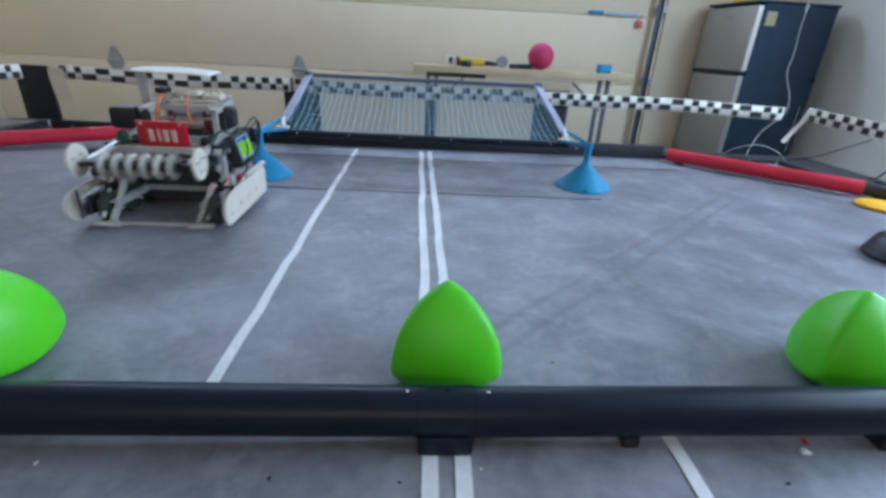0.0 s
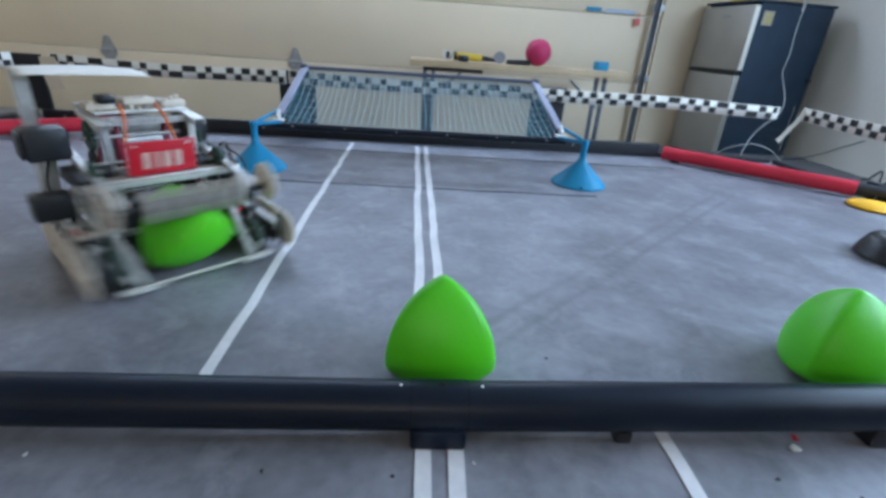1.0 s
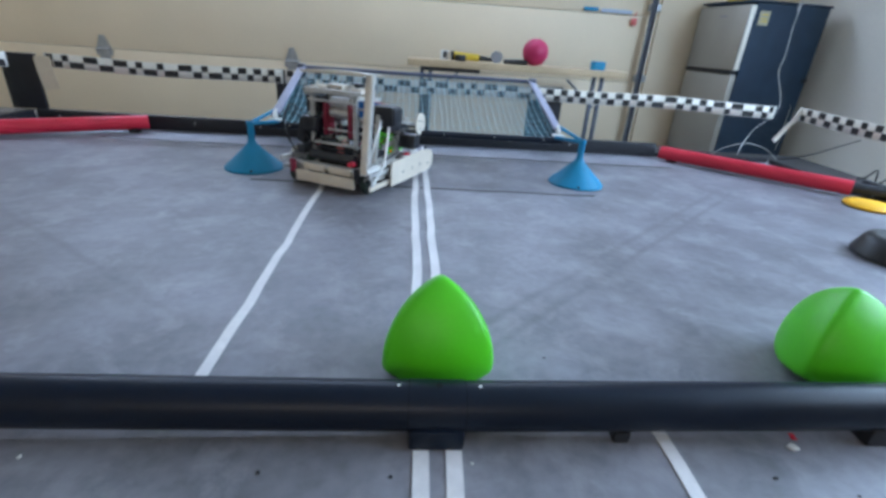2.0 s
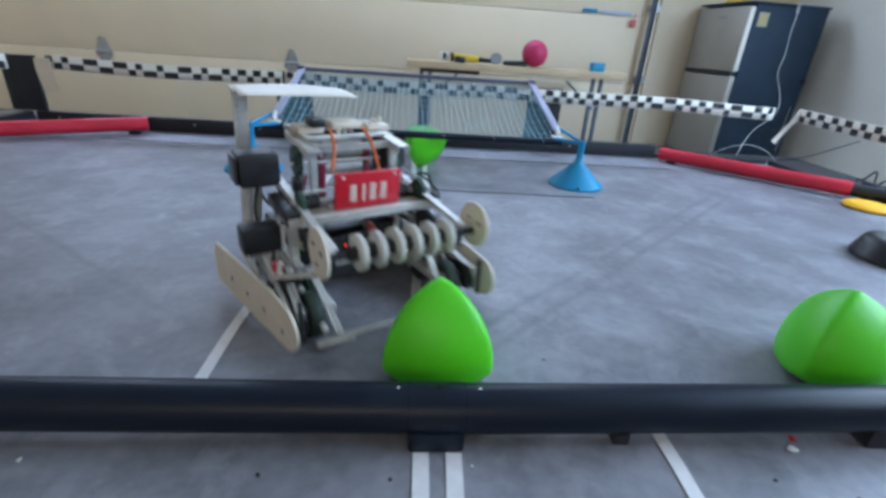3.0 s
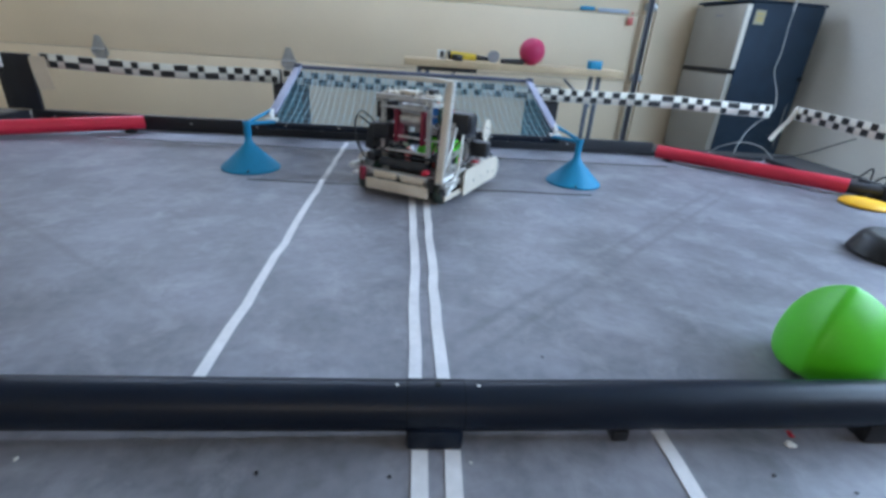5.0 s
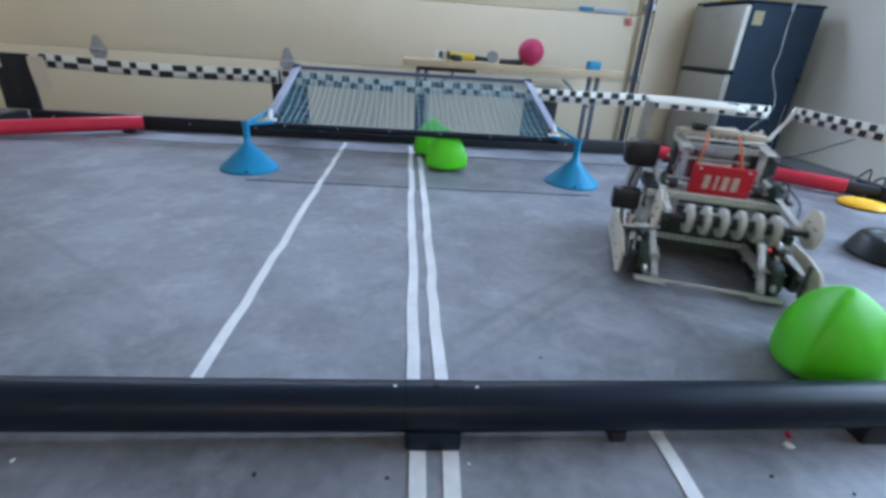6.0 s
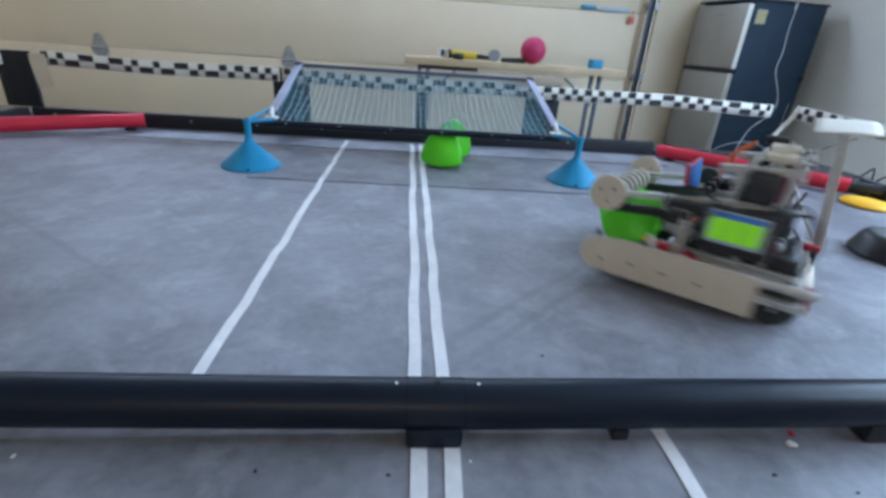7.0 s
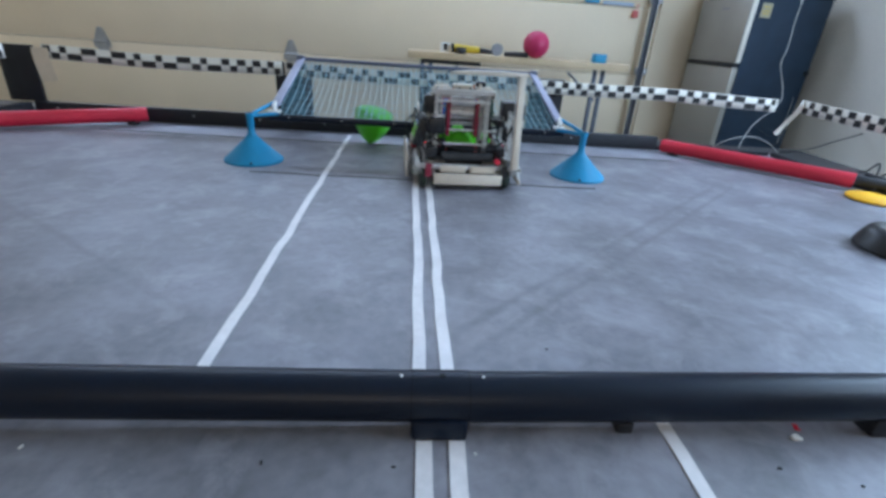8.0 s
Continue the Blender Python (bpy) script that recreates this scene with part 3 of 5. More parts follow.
# ---- goal ----
def goal():
    g = thing("goal", pose(0, 0, 0), "low goal with blue cone feet, black crossbar and netting", "goal")
    xl, xr = -0.574, 0.524          # front ends of the side rails
    bl, br = -0.568, 0.500          # rear ends
    fy, fz, by, bz = 1.350, 0.1455, 1.835, 0.325
    bm = bmesh.new()
    rod(bm, (xl - 0.012, fy, fz), (xr + 0.012, fy, fz), 0.0125, seg=24)
    part("crossbar", bm, M_BLACKPIPE, g, "black crossbar")
    for i in range(6):
        bm = bmesh.new()
        x = xl + 0.06 + i * 0.195
        rod(bm, (x, fy - 0.010, fz + 0.002), (x, fy - 0.0145, fz + 0.003), 0.003, seg=8)
        part("screw", bm, M_GALV, g, "small steel screw")
    bm = bmesh.new()
    rod(bm, (bl - 0.02, by, bz), (br + 0.02, by, bz), 0.009, seg=18)
    part("rear_bar", bm, M_REARBAR, g, "dark grey rear tube")
    for s, f, b in ((-1, xl, bl), (1, xr, br)):
        a, c = Vector((f, fy + 0.03, fz + 0.036)), Vector((b, by, bz))
        d = (c - a).normalized()
        q = d.to_track_quat("Y", "Z").to_matrix().to_4x4()
        bm = bmesh.new()
        box(bm, (a + c) / 2, (0.037, (c - a).length, 0.012), q @ pose(0, 0, 0, 0, s * 14, 0), bevel=0.004)
        part("side_rail", bm, M_LAV, g, "pale grey-violet side rail")
        # white end bracket: a small plate under the rail's end and its upright tongue
        bm = bmesh.new()
        box(bm, (f - s * 0.004, fy + 0.004, fz + 0.020), (0.046, 0.030, 0.008), bevel=0.002)
        box(bm, (f - s * 0.002, fy + 0.020, fz + 0.034), (0.012, 0.045, 0.026), pose(0, 0, 0, 30, 0, 0), bevel=0.003)
        part("end_bracket", bm, M_WHITE, g, "white end bracket")
        bm = bmesh.new()
        box(bm, c + Vector((0, -0.004, 0.002)), (0.030, 0.030, 0.026), bevel=0.005)
        part("rear_clamp", bm, M_REARBAR, g, "dark clamp on the field wall")
        # cone foot with a hollow stem and two arms
        fx = -0.634 if s < 0 else 0.592
        bm = bmesh.new()
        lathe(bm, [(0.1035, 0.0), (0.104, 0.006), (0.100, 0.010), (0.078, 0.030), (0.056, 0.051), (0.035, 0.072), (0.021, 0.086), (0.0145, 0.096), (0.0125, 0.105), (0.0120, 0.152), (0.0140, 0.155), (0.0140, 0.169), (0.0085, 0.170)], 36,
              pose(fx, 1.27, 0))
        foot = part("cone_foot", bm, M_BLUE, g, "blue plastic cone foot with a stem")
        bm = bmesh.new()
        rod(bm, (fx, 1.27, 0.168), (fx, 1.27, 0.1725), 0.0082, seg=14)
        part("stem_plug", bm, M_DARK, foot, "dark plug in the stem")
        bm = bmesh.new()
        tube(bm, [(fx, 1.272, 0.163), (fx - s * 0.012, 1.30, 0.169), (f + s * 0.012, fy + 0.060, fz + 0.044)], 0.0068, 10)
        part("upper_arm", bm, M_BLUE, g, "blue tube arm")
        bm = bmesh.new()
        tube(bm, [(fx, 1.272, 0.158), (fx - s * 0.022, 1.305, 0.158), (f - s * 0.020, fy - 0.004, fz + 0.014)], 0.0062, 10)
        part("lower_arm", bm, M_BLUE, g, "blue tube arm")
        bm = bmesh.new()
        rod(bm, (fx - s * 0.02, 1.1750, 0.012), (fx - s * 0.02, 1.1690, 0.011), 0.004, seg=8)
        part("screw", bm, M_DARK, foot, "dark screw head")
    # netting: a fine see-through mesh under long wavy cords with thin cross cords, and the two ends
    rnd = random.Random(12)

    def at(u, v):
        a, b = xl + 0.015 + (xr - xl - 0.03) * u, bl + (br - bl) * u
        sag = 0.020 * math.sin(math.pi * v) * (0.6 + 0.4 * math.sin(u * 9))
        return Vector((a + (b - a) * v + 0.005 * math.sin(math.pi * v) * math.sin(u * 25), fy + (by - fy) * v, fz + 0.010 + (bz - fz - 0.014) * v - sag))

    def sheet(name, place, nu, nv, label):
        bm = bmesh.new()
        grid = [[bm.verts.new(place(i / nu, k / nv)) for k in range(nv + 1)] for i in range(nu + 1)]
        for i in range(nu):
            for k in range(nv):
                bm.faces.new((grid[i][k], grid[i + 1][k], grid[i + 1][k + 1], grid[i][k + 1]))
        part(name, bm, M_MESH, g, label)
    sheet("mesh_sheet", lambda u, v: at(u, v) - Vector((0, 0, 0.003)), 40, 8, "fine see-through teal mesh")
    bm = bmesh.new()
    n = 44
    for i in range(n):
        u = i / (n - 1)
        j = rnd.uniform(-0.004, 0.004)
        tube(bm, [at(min(1, max(0, u + j * math.sin(k * 1.3))), k / 6) for k in range(7)], 0.0014, 5)
    tagged(part("netting", bm, M_NET, g, "pale teal net cords"), kind="stuff")
    bm = bmesh.new()
    for k in range(1, 9):
        v = k / 9
        tube(bm, [at(i / 16, v) + Vector((0, 0, 0.003 * math.sin(i * 2.2 + k))) for i in range(17)], 0.0007, 4)
    tagged(part("cross_netting", bm, M_NET, g, "thin teal cross cords"), kind="stuff")
    for s, f, b in ((-1, xl, bl), (1, xr, br)):
        def end(u, v):
            # from the rail down to the floor's edge of the net
            top = Vector((f + (b - f) * u, fy + 0.03 + (by - fy - 0.03) * u, fz + 0.02 + (bz - fz - 0.025) * u))
            return Vector((top.x + s * 0.004 * math.sin(u * 8 + v * 5), top.y, top.z + (0.135 - 0.06 * u - top.z) * v))
        bm = bmesh.new()
        for i in range(1, 10):
            tube(bm, [end(i / 10, k / 4) for k in range(5)], 0.0011, 5)
            tube(bm, [end(min(1, i / 10 + 0.07 * k), k / 4) for k in range(5)], 0.0011, 5)
        tagged(part("end_netting", bm, M_NETDARK, g, "dark teal end netting"), kind="stuff")


# ---- things behind the wall ----
def bench():
    t = thing("low_table", pose(0.64, 2.98, 0), "low wooden table with dark folding legs behind the field", "table")
    top = 0.357
    bm = bmesh.new()
    box(bm, (0, 0, top - 0.0225), (1.50, 0.30, 0.045), bevel=0.004)
    part("tabletop", bm, M_WOOD, t, "pale wooden tabletop")
    bm = bmesh.new()
    box(bm, (-0.46, 0, top - 0.058), (0.40, 0.22, 0.026))
    part("apron", bm, M_DARK, t, "dark frame under the top")
    for x in (-0.62, 0.60):
        for dx in (-0.029, 0.029):
            bm = bmesh.new()
            box(bm, (x + dx, 0, (FZ + 0.02 + top - 0.046) / 2), (0.027, 0.022, top - 0.066 - FZ), bevel=0.003)
            part("leg", bm, M_TRACK, t)
        bm = bmesh.new()
        rod(bm, (x, -0.13, FZ + 0.011), (x, 0.13, FZ + 0.011), 0.011, seg=12)
        part("floor_bar", bm, M_TRACK, t)
        bm = bmesh.new()
        s = -1 if x > 0 else 1
        rod(bm, (x, 0, 0.10), (x + s * 0.22, 0, top - 0.08), 0.007, seg=10)
        part("brace", bm, M_TRACK, t)
    ball = bmesh.new()
    bmesh.ops.create_uvsphere(ball, u_segments=40, v_segments=24, radius=0.086)
    b = solid("rubber_ball", ball, M_BALL, "magenta rubber playground ball on the low table", "ball", smooth=0)
    for f in b.data.polygons:
        f.use_smooth = True
    b.matrix_basis = pose(0.752, 2.92, top + 0.086)
    bm = bmesh.new()
    box(bm, (0, 0, 0.028), (0.085, 0.06, 0.056), bevel=0.005)
    o = solid("box", bm, M_BLUE, "small blue plastic box on the low table", "box")
    o.matrix_basis = pose(1.20, 2.92, top, 0, 0, 8)
    # drill-like yellow and black tool, a grey roll and a dark handle lying beside the ball
    d = thing("power_tool", pose(0.30, 2.92, top), "yellow and black power tool lying on the table", "tool")
    bm = bmesh.new()
    rod(bm, (-0.10, 0, 0.032), (0.07, 0, 0.026), 0.026, 0.022, seg=18)
    part("body", bm, M_TOOLYEL, d, "yellow tool body")
    bm = bmesh.new()
    rod(bm, (0.07, 0, 0.026), (0.17, 0, 0.020), 0.017, 0.012, seg=14)
    part("nose", bm, M_BLACK, d, "black tool nose")
    bm = bmesh.new()
    rod(bm, (-0.12, 0, 0.030), (-0.10, 0, 0.032), 0.028, seg=18)
    part("rear_cap", bm, M_BLACK, d, "black rear cap")
    bm = bmesh.new()
    box(bm, (-0.06, -0.05, 0.020), (0.05, 0.10, 0.038), pose(0, 0, 0, 0, 0, 15), bevel=0.008)
    part("handle", bm, M_BLACK, d, "black grip")
    r = bmesh.new()
    rod(r, (0.49, 2.90, top + 0.038), (0.49, 2.93, top + 0.038), 0.038, seg=24)
    rod(r, (0.49, 2.899, top + 0.038), (0.49, 2.931, top + 0.038), 0.020, seg=20)
    solid("tape_roll", r, M_GREY, "grey roll of tape standing on the table", "tape roll")
    r = bmesh.new()
    rod(r, (0.54, 2.91, top + 0.015), (0.70, 2.90, top + 0.018), 0.015, 0.019, seg=14)
    solid("tool_handle", r, M_BLACK, "black tool handle lying beside the ball", "tool")
    s = thing("battery_box", pose(0.14, 2.95, top), "small white and black battery box on the table", "box")
    bm = bmesh.new()
    box(bm, (0, 0, 0.030), (0.06, 0.05, 0.060), bevel=0.003)
    part("body", bm, M_WHITE, s)
    bm = bmesh.new()
    box(bm, (0, -0.0265, 0.034), (0.022, 0.004, 0.040))
    part("dark_panel", bm, M_BLACK, s, "dark front panel")


def fridge():
    fr, fl = Vector((2.112, 2.835, 0)), Vector((2.056, 3.334, 0))
    ang = math.degrees(math.atan2(fl.y - fr.y, fl.x - fr.x))
    # local x runs along the front from its near corner, local y goes away from the front
    f = thing("fridge", pose(fr.x, fr.y, FZ, 0, 0, ang), "two-door mini fridge, steel doors and a black body", "fridge")
    w, dp, h = 0.505, 0.56, 1.055
    bm = bmesh.new()
    box(bm, (w / 2, -dp / 2 - 0.045, h / 2 + 0.015), (w, dp, h - 0.03), bevel=0.008)
    part("body", bm, M_FRIDGE, f, "black enamelled body")
    bm = bmesh.new()
    box(bm, (w / 2, -0.020, 0.315), (w, 0.046, 0.585), bevel=0.010)
    part("lower_door", bm, M_STEEL, f, "brushed steel lower door")
    up = bmesh.new()
    box(up, (w / 2, -0.020, 0.838), (w, 0.046, 0.405), bevel=0.010)
    ud = part("upper_door", up, M_STEEL, f, "brushed steel freezer door")
    bm = bmesh.new()
    box(bm, (w / 2, -0.012, 0.622), (w * 0.98, 0.04, 0.026), bevel=0.004)
    part("handle_recess", bm, M_BLACK, f, "black grip strip between the doors")
    bm = bmesh.new()
    box(bm, (w / 2 - 0.02, 0.0045, 0.975), (0.07, 0.003, 0.012))
    part("badge", bm, M_GREY, ud, "small grey badge bar")
    bm = bmesh.new()
    box(bm, (-0.0015, -0.115, 0.965), (0.003, 0.075, 0.085))
    part("label", bm, M_LABEL, f, "yellowed paper label")
    for dz in (0.985, 0.962, 0.945):
        bm = bmesh.new()
        box(bm, (-0.004, -0.115, dz), (0.002, 0.05, 0.006))
        part("label_line", bm, M_TOOLYEL, f, "bar of print on the label")
    for x in (0.05, w - 0.05):
        for y in (-0.10, -dp + 0.02):
            bm = bmesh.new()
            rod(bm, (x, y, 0), (x, y, 0.032), 0.018, seg=12)
            part("foot", bm, M_BLACK, f)
    bm = bmesh.new()
    box(bm, (0.36, -0.18, h + 0.038), (0.12, 0.10, 0.04), pose(0, 0, 0, 0, 0, 20), bevel=0.006)
    o = solid("sponge", bm, M_TOOLYEL, "small yellow-green box on top of the fridge", "box")
    o.matrix_basis = f.matrix_basis.copy()
    bm = bmesh.new()
    box(bm, (w / 2, -dp / 2 - 0.030, h + 0.0085), (w + 0.012, dp + 0.045, 0.016), bevel=0.005)
    part("lid", bm, M_FRIDGE, f, "black top lid")
    bm = bmesh.new()
    rod(bm, (-0.018, -dp - 0.02, 0.60), (0.0, -dp - 0.02, 0.60), 0.014, seg=12)
    part("wall_spacer", bm, M_BLACK, f, "small black knob")
    bm = bmesh.new()
    box(bm, (-0.0025, -0.0205, 0.838), (0.004, 0.034, 0.395), bevel=0.001)
    part("door_edge", bm, M_PAPER, ud, "cream door edge strip")


def cables():
    bm = bmesh.new()
    tube(bm, [(2.238, 2.52, 2.58), (2.178, 2.5, 0.91), (2.192, 2.5, 0.824), (2.17, 2.48, 0.687), (2.158, 2.45, 0.529), (2.13, 2.42, 0.43), (2.151, 2.36, 0.294), (2.088, 2.28, 0.209), (1.925, 2.2, 0.111), (1.798, 2.08, 0.024), (1.76, 2.03, 0.002)], 0.0021)
    solid("white_cable", bm, M_CORD, "white cable hanging from the ceiling before the fridge", "cable")
    bm = bmesh.new()
    tube(bm, [(1.60, 2.02, 0.000), (1.66, 1.99, 0.05), (1.76, 1.97, 0.075), (1.86, 1.96, 0.05), (1.93, 1.95, 0.000)], 0.0021)
    solid("white_cable", bm, M_CORD, "thin white cable looped on the deck behind the wall", "cable")
    bm = bmesh.new()
    tube(bm, [(1.96, 1.97, 0.001), (2.05, 2.0, 0.004), (2.25, 2.1, 0.010), (2.55, 2.28, 0.030), (2.84, 2.43, 0.060)], 0.004)
    solid("black_cable", bm, M_BLACK, "black cable running up from the deck to the wall", "cable")
    # plastic odds and ends behind the right-hand wall
    bm = bmesh.new()
    rnd = random.Random(3)
    for i in range(7):
        a = Vector((1.92 + rnd.uniform(0, 0.15), 1.25 + rnd.uniform(-0.15, 0.25), 0.004))
        tube(bm, [a, a + Vector((0.02, 0.03, 0.05 + 0.03 * rnd.random())), a + Vector((rnd.uniform(-0.04, 0.05), 0.08, 0.02)), a + Vector((0.03, 0.12, 0.004))], 0.004, 6)
    solid("cable_tangle", bm, M_BLACK, "tangle of dark cables behind the field wall", "cables")


def wall_bits():
    o = thing("spirit_level", pose(1.37, YN - 0.012, 0.762), "blue strip with pale sections on the garage door", "strip")
    bm = bmesh.new()
    box(bm, (-0.13, 0, 0), (0.11, 0.016, 0.026), bevel=0.003)
    part("blue_end", bm, M_BLUE, o)
    bm = bmesh.new()
    box(bm, (0.07, 0, -0.004), (0.24, 0.010, 0.026), bevel=0.003)
    part("pale_middle", bm, M_PALEBLUE, o, "pale blue middle strip")
    bm = bmesh.new()
    box(bm, (0.215, 0, -0.065), (0.045, 0.016, 0.05), bevel=0.006)
    rod(bm, (0.215, 0, -0.03), (0.225, 0, 0.0), 0.004, seg=8)
    part("red_tag", bm, M_REDTAG, o, "small red hanging tag")


def floor_clutter():
    d = thing("yellow_disc", pose(1.700, 1.130, 0), "flat yellow plastic disc on the floor", "disc")
    bm = bmesh.new()
    lathe(bm, [(0.0, 0.0), (0.074, 0.0), (0.087, 0.005), (0.088, 0.010), (0.082, 0.016), (0.056, 0.019), (0.004, 0.0195)][1:], 40)
    part("body", bm, M_YELLOW, d)
    bm = bmesh.new()
    lathe(bm, [(0.050, 0.0186), (0.049, 0.0200), (0.020, 0.0205)], 30)
    part("raised_centre", bm, M_YELLOW, d)
    b = thing("black_case", pose(1.318, 0.640, 0), "round tapered black plastic case on the floor", "case")
    bm = bmesh.new()
    lathe(bm, [(0.108, 0.004), (0.111, 0.008), (0.109, 0.014), (0.094, 0.046), (0.088, 0.056), (0.080, 0.061), (0.066, 0.063), (0.060, 0.060), (0.004, 0.060)], 48)
    part("shell", bm, M_BLACK, b, "black moulded shell")
    bm = bmesh.new()
    lathe(bm, [(0.098, 0.0), (0.098, 0.004), (0.004, 0.0042)], 40)
    part("foot_ring", bm, M_GREY, b, "grey ring under the shell")
    for a in (200, 280, 340):
        bm = bmesh.new()
        rod(bm, (0.078 * math.cos(radians(a)), 0.078 * math.sin(radians(a)), 0.0605), (0.078 * math.cos(radians(a)), 0.078 * math.sin(radians(a)), 0.0635), 0.004, seg=10)
        part("stud", bm, M_GALV, b, "small bright stud")


# ---- the robot ----  (local x: its right, y: its front, z: up)
PITCH = 0.0127


def channel_mesh(n, web=2, flange=0.0127, mat=None):
    """A perforated C-channel of n holes along x, web holes across y, flanges down; origin at its middle, on the web."""
    bm = bmesh.new()
    hole = 0.0023

    def sheet(org, u, v, nu, nv, pv):
        for i in range(nu):
            for j in range(nv):
                o = org + u * (i * PITCH) + v * (j * pv)
                c = [o, o + u * PITCH, o + u * PITCH + v * pv, o + v * pv]
                m = o + u * (PITCH / 2) + v * (pv / 2)
                k = [m - u * hole - v * hole, m + u * hole - v * hole, m + u * hole + v * hole, m - u * hole + v * hole]
                C = [bm.verts.new(p) for p in c]
                K = [bm.verts.new(p) for p in k]
                for a in range(4):
                    bm.faces.new((C[a], C[(a + 1) % 4], K[(a + 1) % 4], K[a]))
    L, W = n * PITCH, web * PITCH
    X, Y, Z = Vector((1, 0, 0)), Vector((0, 1, 0)), Vector((0, 0, -1))
    sheet(Vector((-L / 2, -W / 2, 0)), X, Y, n, web, PITCH)
    sheet(Vector((-L / 2, -W / 2, 0)), X, Z, n, 1, flange)
    sheet(Vector((-L / 2, W / 2, 0)), X, Z, n, 1, flange)
    bmesh.ops.remove_doubles(bm, verts=bm.verts, dist=0.0002)
    bmesh.ops.recalc_face_normals(bm, faces=bm.faces)
    me = bpy.data.meshes.new("channel")
    bm.to_mesh(me)
    bm.free()
    me.materials.append(mat or M_ALU)
    return me


def channel(name, a, b, parent, up=(0, 0, 1), web=2, mat=None, label="", flange=0.0127):
    """A C-channel from a to b with its web facing up."""
    a, b, up = Vector(a), Vector(b), Vector(up)
    x = (b - a).normalized()
    y = up.cross(x).normalized()
    z = x.cross(y)
    ob = new(name, channel_mesh(max(2, round((b - a).length / PITCH)), web, flange, mat))
    ob.parent = parent
    m = Matrix((x, y, z)).transposed().to_4x4()
    m.translation = (a + b) / 2
    ob.matrix_basis = m
    md = ob.modifiers.new("sheet", "SOLIDIFY")
    md.thickness = 0.0014
    return tagged(ob, label)


def bar(name, a, b, w, t, mat, parent, label="", up=(0, 0, 1), bevel=0.0012):
    a, b = Vector(a), Vector(b)
    x = (b - a).normalized()
    y = Vector(up).cross(x).normalized()
    z = x.cross(y)
    m = Matrix((x, y, z)).transposed().to_4x4()
    bm = bmesh.new()
    box(bm, (a + b) / 2, ((b - a).length, w, t), m, bevel=bevel)
    return part(name, bm, mat, parent, label)


def rods(name, segs, r, mat, parent, label="", seg=10):
    bm = bmesh.new()
    for a, b in segs:
        rod(bm, a, b, r, seg=seg)
    return part(name, bm, mat, parent, label)


def motor(c, along, parent, size=(0.056, 0.056, 0.072), cap=None):
    """A smart motor: rounded black case, coloured end cap, output boss."""
    m = Vector(along).to_track_quat("Z", "Y").to_matrix().to_4x4()
    bm = bmesh.new()
    box(bm, c, size, m, bevel=0.007)
    ob = part("motor", bm, M_BLACK, parent, "black motor case")
    a = Vector(along).normalized()
    bm = bmesh.new()
    box(bm, Vector(c) + a * (size[2] / 2 + 0.003), (size[0] * 0.8, size[1] * 0.8, 0.006), m, bevel=0.002)
    part("end_cap", bm, cap or M_DARK, ob)
    return ob


def wing_mesh(back, front, z0, z1):
    """Side plate in the local yz plane, hinge at y = 0, long towards -y, rounded at the front, with a chamfered lower front."""
    bm = bmesh.new()
    pts = [(-back, z0 + 0.002), (front - 0.035, z0)]
    r = (z1 - z0) * 0.46
    for i in range(9):
        a = radians(-80 + 155 * i / 8)
        pts.append((front - r + r * math.cos(a), z0 + r + r * math.sin(a)))
    pts += [(front - 0.09, z1), (-back + 0.012, z1), (-back, z1 - 0.012)]
    f = bm.faces.new([bm.verts.new((0, y, z)) for y, z in pts])
    g = bmesh.ops.extrude_face_region(bm, geom=[f])
    bmesh.ops.translate(bm, vec=(0.005, 0, 0), verts=[e for e in g["geom"] if isinstance(e, bmesh.types.BMVert)])
    return bm


